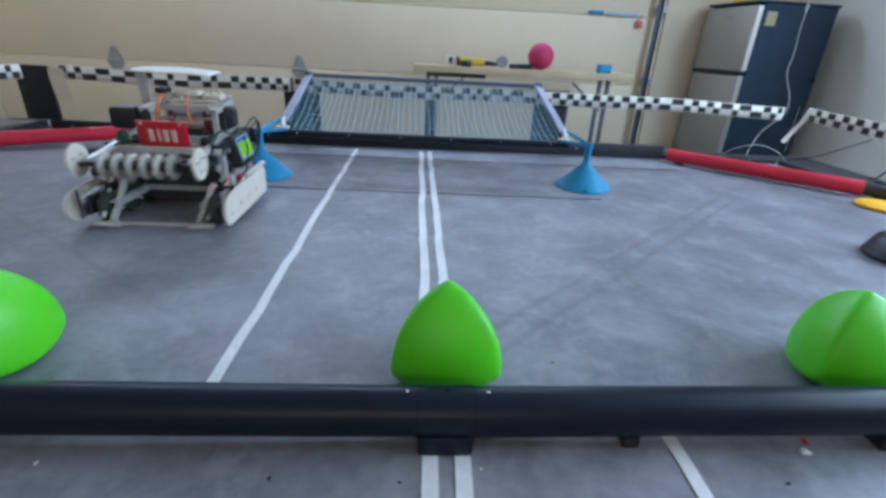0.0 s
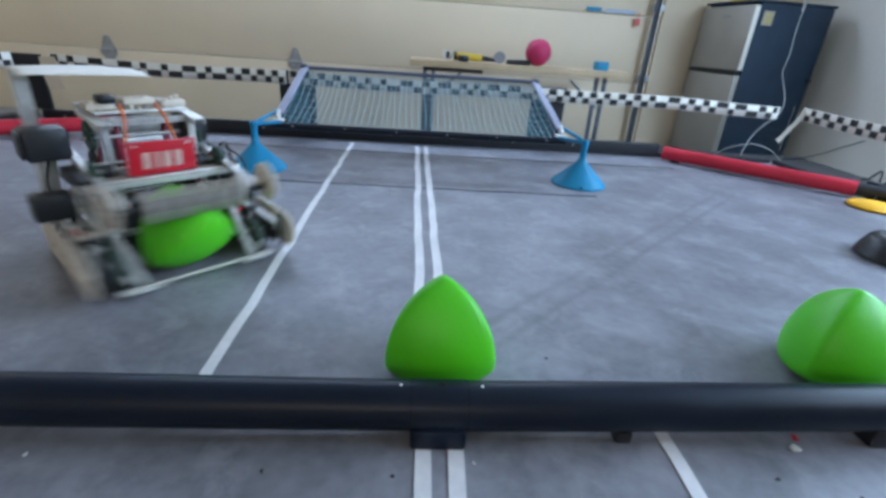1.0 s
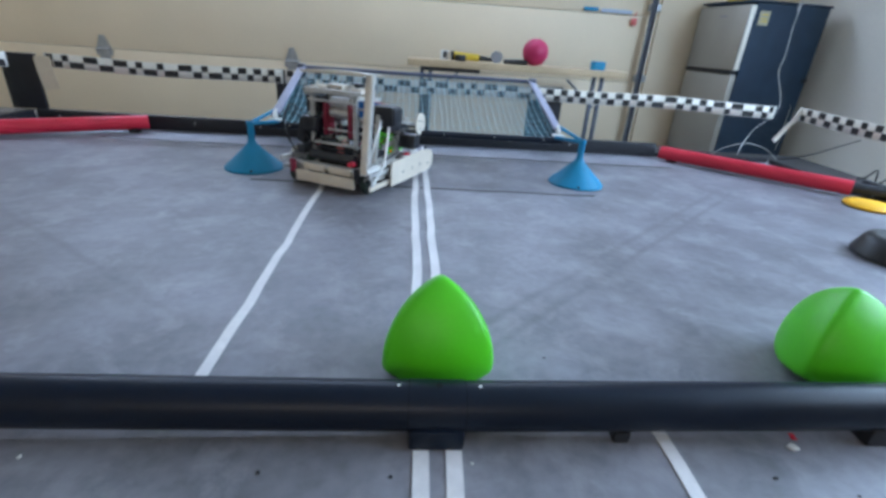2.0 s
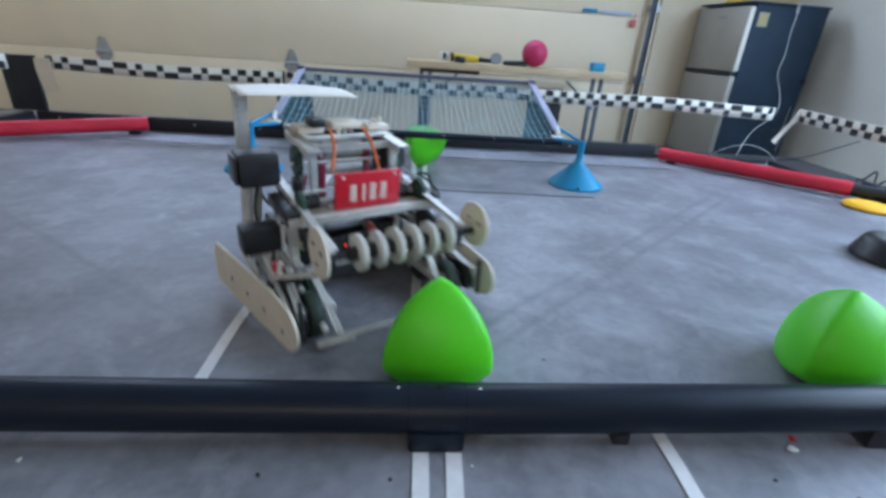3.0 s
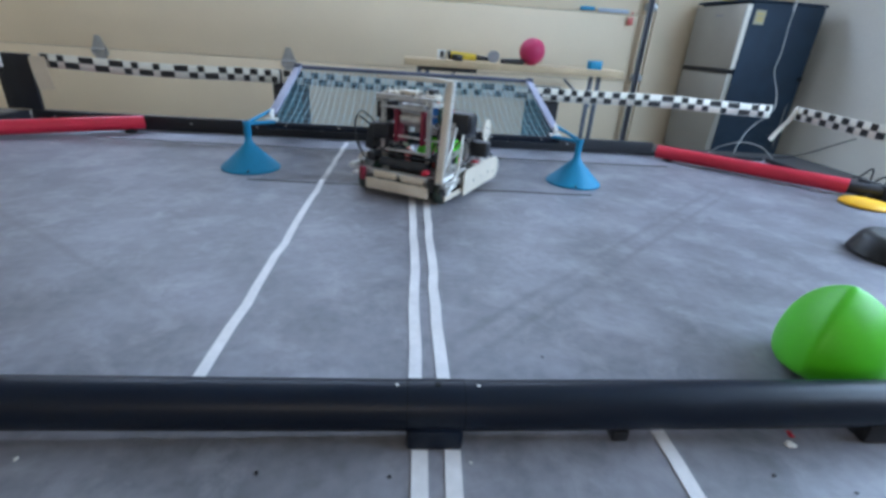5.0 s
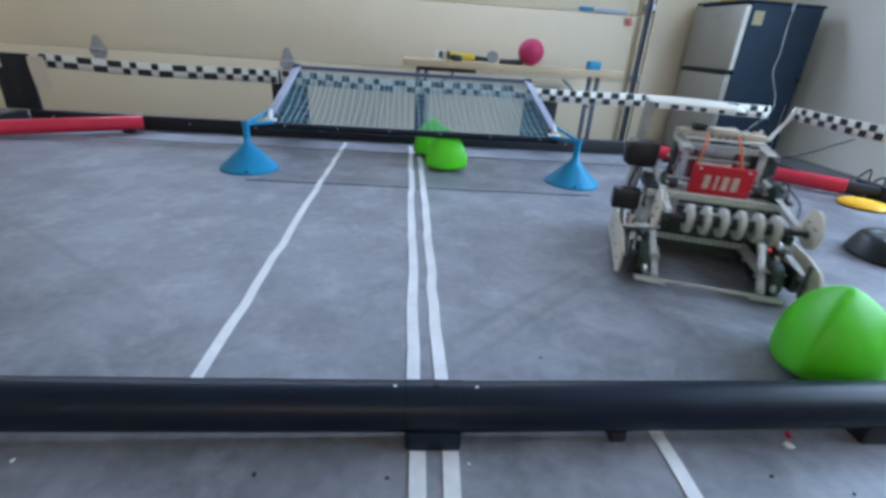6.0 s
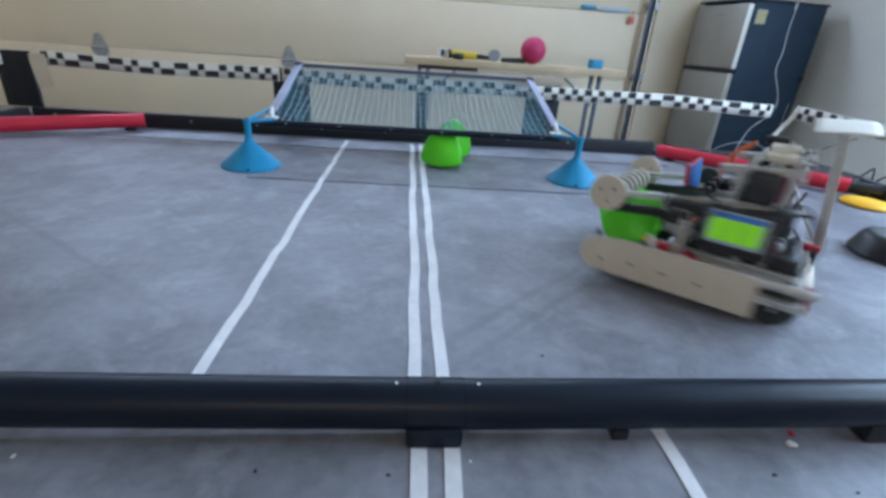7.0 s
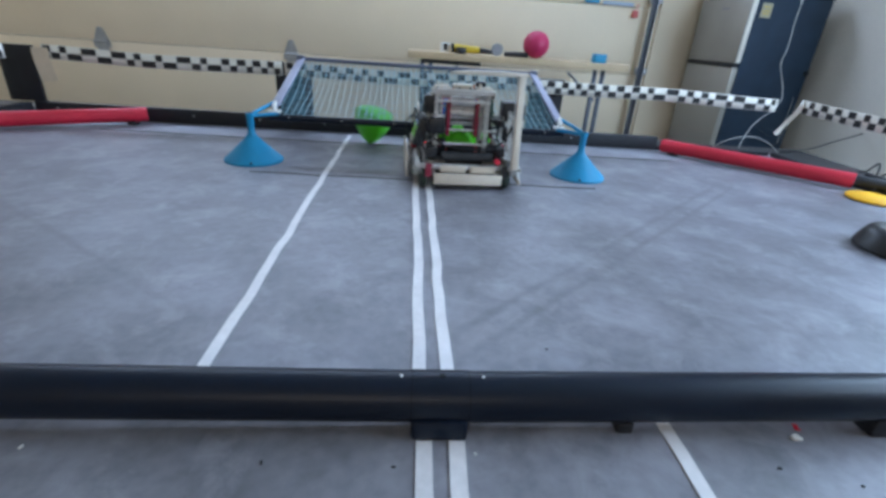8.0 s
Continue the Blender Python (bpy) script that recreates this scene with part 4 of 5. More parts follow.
def robot():
    R = thing("robot", pose(0, 0, 0), "small metal competition robot with roller intake and red plate", "robot")
    # drive base
    drive = []
    for s in (-1, 1):
        for x in (0.115, 0.160):
            channel("drive_rail", (s * x, -0.185, 0.062), (s * x, 0.165, 0.062), R, web=2)
        channel("upper_rail", (s * 0.140, -0.17, 0.092), (s * 0.140, 0.09, 0.092), R, up=(s, 0, 0), web=2)
        for y in (-0.145, -0.045, 0.055, 0.145):
            w = part("wheel", wheel_mesh(), M_WHEEL, R, "dark ribbed wheel")
            w.matrix_basis = pose(s * 0.138, y, 0.041)
            drive.append((s, w))
            bm = bmesh.new()
            rod(bm, (-0.013, 0, 0), (0.013, 0, 0), 0.024, seg=18)
            part("hub", bm, M_DARK if y else M_GREY, w)
            bm = bmesh.new()
            rod(bm, (-0.035, 0, 0), (0.035, 0, 0), 0.0032, seg=6)
            part("axle", bm, M_ALU, w)
    for y, z in ((-0.172, 0.082), (-0.06, 0.068), (0.005, 0.066)):
        channel("cross_rail", (-0.165, y, z), (0.165, y, z), R, web=2)
    bm = bmesh.new()
    box(bm, (0.005, -0.199, 0.040), (0.226, 0.010, 0.036), bevel=0.003)
    part("rear_bumper", bm, M_CREAM, R, "cream plastic rear bumper")
    bm = bmesh.new()
    for x in (-0.045, 0.055):
        box(bm, (x, -0.176, 0.070), (0.085, 0.03, 0.022), bevel=0.003)
    part("rear_block", bm, M_CREAM, R, "cream plastic blocks")
    for s in (-1, 1):
        bm = bmesh.new()
        rod(bm, (s * 0.162, -0.205, 0.088), (s * 0.162, -0.02, 0.088), 0.009, seg=14)
        part("air_tube", bm, M_WHITE if s > 0 else M_ALU, R, "pale tube along the side")
        bar("rear_end", (s * 0.125, -0.193, 0.045), (s * 0.125, -0.193, 0.088), 0.020, 0.010, M_DARKRED if s < 0 else M_BLACK, R, up=(0, 1, 0))
    bm = bmesh.new()
    box(bm, (0, -0.075, 0.050), (0.20, 0.17, 0.004))
    part("base_plate", bm, M_BLACK, R, "dark base plate")
    bm = bmesh.new()
    box(bm, (0.0, -0.105, 0.080), (0.12, 0.075, 0.036), bevel=0.006)
    part("battery", bm, M_BLACK, R, "black battery pack")
    for x, y in ((-0.09, -0.02), (0.09, -0.02)):
        motor((x, y, 0.098), (1 if x < 0 else -1, 0, 0), R, (0.045, 0.05, 0.065), M_REDTAG)
    # side plates that swing open on the front corners
    wings = []
    for s, back, label, mt in ((1, 0.300, "cream side plate with rounded end", M_CREAM), (-1, 0.320, "cream side plate with rounded end", M_CREAM)):
        w = part("side_plate", wing_mesh(back, 0.028, -0.040, 0.044), mt, R, label)
        w.matrix_basis = pose(s * 0.190 - (0.0 if s > 0 else 0.005), 0.205, 0.060)
        for y in (-0.02, -0.085, -0.15, -0.22):
            bm = bmesh.new()
            rod(bm, (-0.001, y, -0.004 if y < -0.03 else -0.012), (0.0062, y, -0.004 if y < -0.03 else -0.012), 0.0036, seg=10)
            part("bolt", bm, M_DARK, w, "dark bolt head")
        wings.append(w)
        # hinge struts and links
        rods("strut", [((s * 0.155, 0.085, 0.105), (s * 0.130, 0.195, 0.030)), ((s * 0.175, 0.02, 0.10), (s * 0.182, 0.19, 0.060))], 0.0055, M_ALU, R, "bright strut")
        channel("front_arm", (s * 0.118, 0.10, 0.100), (s * 0.108, 0.195, 0.026), R, up=(0, 0.6, 0.8), web=1)
        bar("skid", (s * 0.150, 0.205, 0.014), (s * 0.085, 0.205, 0.012), 0.009, 0.005, M_ALU, R, "bright skid bar")
        # dark hinge gear between the side plate and the frame
        bm = bmesh.new()
        box(bm, (s * 0.166, 0.150, 0.058), (0.016, 0.085, 0.050), bevel=0.005)
        box(bm, (s * 0.158, 0.100, 0.085), (0.030, 0.045, 0.026), bevel=0.004)
        part("hinge_block", bm, M_BLACK, R, "black hinge block behind the side plate")
        channel("hinge_arm", (s * 0.160, 0.090, 0.100), (s * 0.172, 0.205, 0.080), R, up=(0, 0, 1), web=1)
        rods("hinge_pin", [((s * 0.174, 0.205, 0.030), (s * 0.174, 0.205, 0.105))], 0.004, M_DARK, R)
    # pale rails and a slanting link left bare behind the shorter side plate
    bar("side_bar", (0.178, -0.205, 0.036), (0.180, -0.030, 0.034), 0.006, 0.016, M_CREAM, R, "pale bar low on the flank")
    bar("side_bar", (0.176, -0.205, 0.078), (0.178, -0.060, 0.072), 0.006, 0.014, M_ALU, R, "bright bar on the flank")
    rods("side_link", [((0.178, -0.190, 0.040), (0.176, -0.110, 0.098)), ((0.176, -0.110, 0.098), (0.170, -0.070, 0.225))], 0.0045, M_ALU, R, "thin bright link")
    # black arms beside the rollers, over the ball
    for s in (-1, 1):
        bar("roller_arm", (s * 0.118, 0.085, 0.164), (s * 0.120, 0.205, 0.150), 0.012, 0.020, M_BLACK, R, "black arm beside the rollers")
    # added black sheet, shade inside, that closes the front under the rollers
    bm = bmesh.new()
    box(bm, (0, 0.008, 0.068), (0.222, 0.004, 0.080), pose(0, 0, 0, 8, 0, 0))
    part("shade_panel", bm, M_BLACK, R, "black sheet added for the shaded inside behind the ball")
    rods("front_rod", [((-0.150, 0.200, 0.016), (0.150, 0.200, 0.016))], 0.0042, M_FLEX, R, "pale rod low across the front")
    # tall post and shelf
    channel("post", (0.155, -0.190, 0.075), (0.155, -0.150, 0.372), R, up=(0, 1, 0), web=2, label="tall perforated post")
    bar("post_cover", (0.155, -0.2055, 0.080), (0.155, -0.1665, 0.372), 0.022, 0.004, M_CREAM, R, "cream strip up the post", up=(0, -1, 0))
    channel("post_brace", (0.158, -0.135, 0.098), (0.152, -0.095, 0.250), R, up=(1, 0, 0), web=1)
    rods("post_stay", [((0.160, -0.185, 0.10), (0.158, -0.10, 0.235))], 0.0035, M_ALU, R, "thin bright stay")
    bm = bmesh.new()
    nx, ny = 14, 6
    g = [[bm.verts.new((0.165 - 0.230 * i / nx, -0.205 + 0.098 * j / ny, 0.376 + 0.004 * math.sin(i / nx * 2.6) - 0.008 * (i / nx) ** 3 - 0.009 * (j / ny) ** 2 * (0.7 + 0.5 * math.sin(i / nx * 3.1)))) for j in range(ny + 1)] for i in range(nx + 1)]
    for i in range(nx):
        for j in range(ny):
            bm.faces.new((g[i][j], g[i + 1][j], g[i + 1][j + 1], g[i][j + 1]))
    sh = part("top_sheet", bm, M_SHEET, R, "thin warped white plastic sheet on the post")
    sh.modifiers.new("thick", "SOLIDIFY").thickness = 0.0025
    bar("sheet_edge", (0.165, -0.2065, 0.372), (-0.063, -0.2065, 0.368), 0.003, 0.008, M_CREAM, R)
    # tower
    for x in (-0.108, 0.072):
        channel("tower_upright", (x, -0.105, 0.095), (x, -0.105, 0.305), R, up=(-1 if x < 0 else 1, 0, 0), web=1)
        channel("tower_upright", (x, -0.020, 0.165), (x, -0.020, 0.285), R, up=(-1 if x < 0 else 1, 0, 0), web=1)
        channel("tower_side", (x, -0.125, 0.300), (x, 0.020, 0.285), R, web=2)
        channel("tower_foot", (x, -0.01, 0.09), (x, 0.0, 0.185), R, up=(-1 if x < 0 else 1, 0, 0), web=2)
    channel("tower_top", (-0.120, -0.115, 0.312), (0.085, -0.115, 0.312), R, web=2)
    channel("tower_top", (-0.115, -0.030, 0.288), (0.080, -0.030, 0.288), R, web=1)
    for x, w in ((-0.085, 0.05), (-0.018, 0.062), (0.055, 0.05)):
        bm = bmesh.new()
        box(bm, (x, -0.075, 0.311 + (0.007 if w > 0.06 else 0)), (w, 0.050, 0.014), bevel=0.003)
        for k in (-1, 0, 1):
            rod(bm, (x + k * w * 0.3, -0.068 + 0.012 * k, 0.30), (x + k * w * 0.3, -0.068 + 0.012 * k, 0.325 - 0.003 * k), 0.005, seg=10)
        part("cap_block", bm, M_CREAM, R, "tan gearbox block")
    for x in (-0.060, 0.036):
        bm = bmesh.new()
        box(bm, (x, -0.075, 0.215), (0.012, 0.05, 0.110), bevel=0.003)
        part("red_guide", bm, M_DARKRED, R, "dark red upright guide")
    for z in (0.268, 0.235):
        bm = bmesh.new()
        rod(bm, (-0.052, -0.070, z), (0.028, -0.070, z), 0.017, seg=18)
        part("drum", bm, M_ALU, R, "bright roller drum")
    rods("cross_shaft", [((-0.12, -0.05, 0.250), (0.10, -0.05, 0.250)), ((-0.12, -0.01, 0.205), (0.10, -0.01, 0.205)), ((-0.125, -0.09, 0.18), (0.12, -0.09, 0.18))], 0.0035, M_ALU, R)
    for x in (-0.040, 0.034):
        bm = bmesh.new()
        tube(bm, [(x * 0.9, -0.02, 0.318), (x, 0.008, 0.297), (x * 1.15, 0.016, 0.270), (x * 1.3, 0.020, 0.245)], 0.0032, 6)
        part("rubber_band", bm, M_RUBBER, R, "orange rubber band")
    # number panel
    tilt = pose(0, 0.078, 0.228, -8, 0, 0)
    bm = bmesh.new()
    box(bm, (0, 0, 0), (0.128, 0.008, 0.067), bevel=0.002)
    plate = part("team_plate", bm, M_PLATE, R, "red plastic plate with pale marks")
    plate.matrix_basis = tilt
    for x, w in ((-0.030, 0.013), (-0.010, 0.007), (0.008, 0.013), (0.029, 0.013)):
        bm = bmesh.new()
        box(bm, (-x, 0.0045, -0.004), (w, 0.0015, 0.033), bevel=0.0005)
        part("mark", bm, M_INK, plate, "pale bar")
    bm = bmesh.new()
    box(bm, (0, -0.0055, 0), (0.122, 0.003, 0.062))
    part("backing", bm, M_PLATEBLUE, plate, "blue backing")
    for s in (-1, 1):
        bm = bmesh.new()
        rod(bm, (s * 0.05, -0.004, 0.027), (s * 0.05, 0.006, 0.027), 0.003, seg=10)
        part("screw", bm, M_WHITE, plate)
    # beam and intake
    channel("front_beam", (-0.150, 0.055, 0.187), (0.150, 0.055, 0.187), R, web=3, mat=M_ALU)
    channel("plate_arm", (-0.06, 0.0, 0.192), (-0.06, 0.072, 0.196), R, web=1)
    channel("plate_arm", (0.06, 0.0, 0.192), (0.06, 0.072, 0.196), R, web=1)
    bar("front_bar", (-0.150, 0.088, 0.186), (0.150, 0.088, 0.186), 0.012, 0.016, M_ALU, R, "bright bar under the plate")
    bar("front_tray", (-0.135, 0.070, 0.1905), (0.135, 0.070, 0.1905), 0.05, 0.003, M_TAN, R, "tan plastic tray")
    for s in (-1, 1):
        channel("intake_arm", (s * 0.127, -0.10, 0.226), (s * 0.127, 0.218, 0.180), R, up=(s, 0, 0), web=1)
        channel("lower_arm", (s * 0.128, -0.04, 0.130), (s * 0.128, 0.085, 0.140), R, up=(s, 0, 0), web=1)
        bar("arm_block", (s * 0.136, -0.03, 0.196), (s * 0.136, 0.09, 0.190), 0.030, 0.022, M_BLACK, R, "black block beside the arm")
        channel("side_upright", (s * 0.138, 0.045, 0.085), (s * 0.138, 0.045, 0.165), R, up=(s, 0, 0), web=2)
        bm = bmesh.new()
        rod(bm, (s * 0.141, 0.215, 0.184), (s * 0.146, 0.215, 0.184), 0.040, seg=36)
        d = part("end_disc", bm, M_CREAM, R, "round pale plastic end disc")
        for a in (20, 140, 260):
            bm = bmesh.new()
            y, z = 0.215 + 0.018 * math.cos(radians(a)), 0.184 + 0.018 * math.sin(radians(a))
            rod(bm, (s * 0.140, y, z), (s * 0.1485, y, z), 0.003, seg=8)
            part("bolt", bm, M_DARK, d)
    rods("roller_axle", [((-0.141, 0.215, 0.173), (0.141, 0.215, 0.173))], 0.006, M_BLACK, R, "black roller axle")
    for i in range(6):
        x = -0.080 + i * 0.032
        w = part("flex_wheel", flex_mesh(), M_FLEX, R, "pale ribbed flex wheel")
        w.matrix_basis = pose(x, 0.215, 0.173)
        bm = bmesh.new()
        rod(bm, (-0.0155, 0, 0), (0.0155, 0, 0), 0.0125, seg=12)
        part("spacer", bm, M_BLACK, w)
    for s in (-1, 1):
        if s > 0:
            rods("link_rod", [((s * 0.186, 0.085, 0.092), (s * 0.128, 0.200, 0.140))], 0.005, M_ALU, R, "bright link rod")
        rods("side_rod", [((s * 0.176, 0.06, 0.03), (s * 0.170, 0.10, 0.125))], 0.005, M_WHITE, R, "pale upright rod")
    # second roller further back
    rods("rear_axle", [((-0.13, 0.040, 0.203), (0.13, 0.040, 0.203))], 0.005, M_ALU, R)
    for x in (-0.09, -0.03, 0.03, 0.09):
        bm = bmesh.new()
        rod(bm, (x - 0.009, 0.040, 0.203), (x + 0.009, 0.040, 0.203), 0.013, seg=18)
        part("inner_roller", bm, M_DARK, R)
    # motors on the right flank
    motor((0.158, -0.065, 0.246), (1, 0, 0), R, (0.066, 0.062, 0.072))
    motor((0.187, 0.042, 0.152), (-1, 0, 0), R, (0.046, 0.050, 0.064), M_WHITE)
    motor((-0.112, -0.062, 0.256), (-1, 0, 0), R, (0.056, 0.062, 0.050))
    motor((-0.100, -0.105, 0.195), (-1, 0, 0), R, (0.050, 0.050, 0.055))
    # controller with lit screen on the left flank
    bm = bmesh.new()
    box(bm, (0, 0, 0), (0.034, 0.128, 0.088), bevel=0.006)
    brain = part("controller", bm, M_BLACK, R, "black controller box with a lit screen")
    brain.matrix_basis = pose(-0.150, -0.045, 0.168, 0, 14, 0)
    bm = bmesh.new()
    box(bm, (-0.0165, 0, 0.004), (0.003, 0.100, 0.064), bevel=0.001)
    part("bezel", bm, M_PALEBLUE, brain, "pale bezel")
    bm = bmesh.new()
    box(bm, (-0.0185, 0, 0.000), (0.002, 0.088, 0.042))
    part("screen", bm, M_SCREEN, brain, "bright green screen")
    bm = bmesh.new()
    box(bm, (-0.0185, 0, 0.0275), (0.002, 0.092, 0.010))
    part("screen_header", bm, M_SCREENBLUE, brain, "blue header bar of the screen")
    for k in (-1, 1):
        bm = bmesh.new()
        box(bm, (-0.0198, k * 0.0145, 0.0), (0.001, 0.0016, 0.040))
        part("divider", bm, M_GEAR, brain, "dark line on the screen")
    for s in (-1, 1):
        bm = bmesh.new()
        for k in range(5):
            box(bm, (-0.004, -0.045 + k * 0.0225, s * 0.045), (0.016, 0.014, 0.004))
        part("ports", bm, M_DARK, brain, "row of ports")
    # cables
    for pts, r in (([(-0.155, -0.10, 0.205), (-0.180, -0.145, 0.235), (-0.170, -0.165, 0.17), (-0.150, -0.15, 0.11)], 0.0028),
                   ([(-0.155, -0.08, 0.215), (-0.175, -0.13, 0.25), (-0.165, -0.175, 0.19), (-0.130, -0.165, 0.10)], 0.0026),
                   ([(-0.150, 0.0, 0.22), (-0.140, 0.06, 0.235), (-0.130, 0.10, 0.20), (-0.125, 0.09, 0.16)], 0.0028),
                   ([(0.16, -0.06, 0.21), (0.175, -0.03, 0.17), (0.165, 0.0, 0.12), (0.15, -0.05, 0.10)], 0.0028),
                   ([(0.150, -0.14, 0.21), (0.125, -0.12, 0.15), (0.06, -0.13, 0.125), (0.0, -0.14, 0.128)], 0.003),
                   ([(-0.11, -0.14, 0.16), (-0.06, -0.15, 0.135), (0.03, -0.155, 0.13), (0.11, -0.14, 0.13)], 0.003),
                   ([(-0.175, -0.02, 0.21), (-0.195, 0.02, 0.18), (-0.19, 0.03, 0.13), (-0.165, 0.0, 0.10)], 0.0022),
                   ([(0.10, 0.03, 0.17), (0.03, 0.05, 0.182), (-0.06, 0.055, 0.176), (-0.12, 0.04, 0.185)], 0.003)):
        bm = bmesh.new()
        tube(bm, pts, r, 6)
        part("cable", bm, M_BLACK, R, "thin black cable")
    # air reservoirs and red fittings
    for y in (-0.15,):
        bm = bmesh.new()
        rod(bm, (-0.08, y, 0.105), (0.09, y, 0.105), 0.015, seg=18)
        part("reservoir", bm, M_DARK, R, "dark cylinder across the rear")
    for x, y, z in ((-0.150, 0.075, 0.100), (-0.166, 0.02, 0.100), (0.166, 0.06, 0.098), (0.10, -0.185, 0.10)):
        bm = bmesh.new()
        box(bm, (x, y, z), (0.018, 0.028, 0.014), bevel=0.003)
        part("fitting", bm, M_RED, R, "small red fitting")
    for x, y, z in ((-0.128, 0.118, 0.098), (-0.118, 0.105, 0.090), (0.020, 0.016, 0.094), (0.104, 0.060, 0.100)):
        bm = bmesh.new()
        bmesh.ops.create_icosphere(bm, subdivisions=1, radius=0.0026)
        bmesh.ops.translate(bm, vec=(x, y, z), verts=bm.verts)
        part("led", bm, M_LED, R, "glowing red light")
    clutter(R)
    return R, wings[0], drive


def gear(c, r, parent, teeth=18, mat=None):
    bm = bmesh.new()
    prof = []
    for i in range(teeth * 2):
        a = 2 * math.pi * (i + 0.5) / (teeth * 2)
        q = r if i % 2 else r * 0.88
        prof.append((q * math.cos(a), q * math.sin(a)))
    f = bm.faces.new([bm.verts.new((-0.004, y, z)) for y, z in prof])
    g = bmesh.ops.extrude_face_region(bm, geom=[f])
    bmesh.ops.translate(bm, vec=(0.008, 0, 0), verts=[e for e in g["geom"] if isinstance(e, bmesh.types.BMVert)])
    rod(bm, (-0.007, 0, 0), (0.007, 0, 0), r * 0.35, seg=14)
    ob = part("gear", bm, mat or M_GEAR, parent, "dark toothed gear")
    ob.matrix_basis = pose(*c)
    return ob


def clutter(R):
    """Gears, standoffs, bolt heads, clear guards and loose wiring all over the frame."""
    rnd = random.Random(21)
    for s in (-1, 1):
        for y, r in ((-0.095, 0.030), (0.005, 0.030), (0.100, 0.030)):
            gear((s * 0.1275, y, 0.060), r, R)
        gear((s * 0.120, 0.075, 0.150), 0.022, R, 16, M_DARK)
        gear((s * 0.118, 0.060, 0.205), 0.026, R, 18)
    gear((0.086, -0.055, 0.255), 0.030, R)
    gear((0.086, -0.060, 0.200), 0.024, R, 16, M_DARK)
    gear((-0.122, -0.055, 0.235), 0.030, R)
    # standoffs between the tower sides and along the base
    for y, z in ((-0.12, 0.275), (-0.04, 0.30), (-0.125, 0.14), (-0.06, 0.125)):
        rods("standoff", [((-0.105, y, z), (0.072, y, z))], 0.004, M_ALU, R)
    for s in (-1, 1):
        for y in (-0.16, -0.08, 0.0, 0.09):
            rods("standoff", [((s * 0.150, y, 0.062), (s * 0.150, y, 0.100))], 0.004, M_ALU if rnd.random() > 0.4 else M_DARK, R)
    # bolt heads and nuts
    for i in range(46):
        s = rnd.choice((-1, 1))
        kind = i % 4
        if kind == 0:
            c, d = Vector((s * 0.174, rnd.uniform(-0.18, 0.15), 0.052 + 0.006 * rnd.random())), Vector((s, 0, 0))
        elif kind == 1:
            c, d = Vector((s * 0.134, rnd.uniform(-0.03, 0.08), 0.195 + rnd.uniform(-0.01, 0.02))), Vector((s, 0, 0))
        elif kind == 2:
            c, d = Vector((rnd.uniform(-0.14, 0.14), 0.0865, 0.140 + rnd.uniform(-0.006, 0.006))), Vector((0, 1, 0))
        else:
            c, d = Vector((rnd.uniform(-0.11, 0.08), -0.115 + rnd.uniform(-0.01, 0.01), 0.3135)), Vector((0, 0, 1))
        rods("bolt_head", [(c, c + d * 0.0045)], 0.0036, M_DARK if rnd.random() > 0.5 else M_ALU, R, seg=6)
    # slim motors, a radio and pipe fittings on the deck
    for x, y, z, sx, sy, sz, mt, lab in ((0.045, -0.055, 0.326, 0.030, 0.040, 0.016, M_BLACK, "small black radio box"), (-0.080, -0.05, 0.120, 0.04, 0.06, 0.03, M_BLACK, "black valve block"),
                                         (0.075, -0.05, 0.120, 0.03, 0.05, 0.028, M_DARK, "dark valve block"), (0.12, -0.10, 0.118, 0.03, 0.07, 0.028, M_BLACK, "black sensor box"),
                                         (-0.115, -0.14, 0.118, 0.03, 0.05, 0.03, M_DARK, "dark sensor box")):
        bm = bmesh.new()
        box(bm, (x, y, z), (sx, sy, sz), bevel=0.004)
        part("module", bm, mt, R, lab)
    # wiring
    for i in range(16):
        a = Vector((rnd.uniform(-0.12, 0.12), rnd.uniform(-0.16, 0.0), rnd.uniform(0.115, 0.15)))
        b = Vector((rnd.uniform(-0.13, 0.14), rnd.uniform(-0.15, 0.06), rnd.uniform(0.12, 0.26)))
        m = (a + b) / 2 + Vector((rnd.uniform(-0.04, 0.04), rnd.uniform(-0.03, 0.03), rnd.uniform(-0.02, 0.03)))
        m.z = max(m.z, 0.11)
        # the wires run along the flanks, clear of the ball's way
        for p in (a, m, b):
            p.x = math.copysign(0.066 + 0.5 * abs(p.x), a.x)
        bm = bmesh.new()
        tube(bm, [a, a.lerp(m, 0.5) + Vector((0, 0, 0.01)), m, b], 0.0022, 6)
        part("cable", bm, M_BLACK if i % 5 else M_DARKRED, R, "thin cable")


def wheel_mesh():
    bm = bmesh.new()
    lathe(bm, [(0.028, -0.012), (0.037, -0.012), (0.0405, -0.008), (0.041, 0.0), (0.0405, 0.008), (0.037, 0.012), (0.028, 0.012)], 30, pose(0, 0, 0, 0, 90, 0))
    return bm


def flex_mesh():
    bm = bmesh.new()
    lathe(bm, [(0.010, -0.0055), (0.028, -0.0055), (0.030, -0.004), (0.030, 0.004), (0.028, 0.0055), (0.010, 0.0055)], 28, pose(0, 0, 0, 0, 90, 0))
    return bm


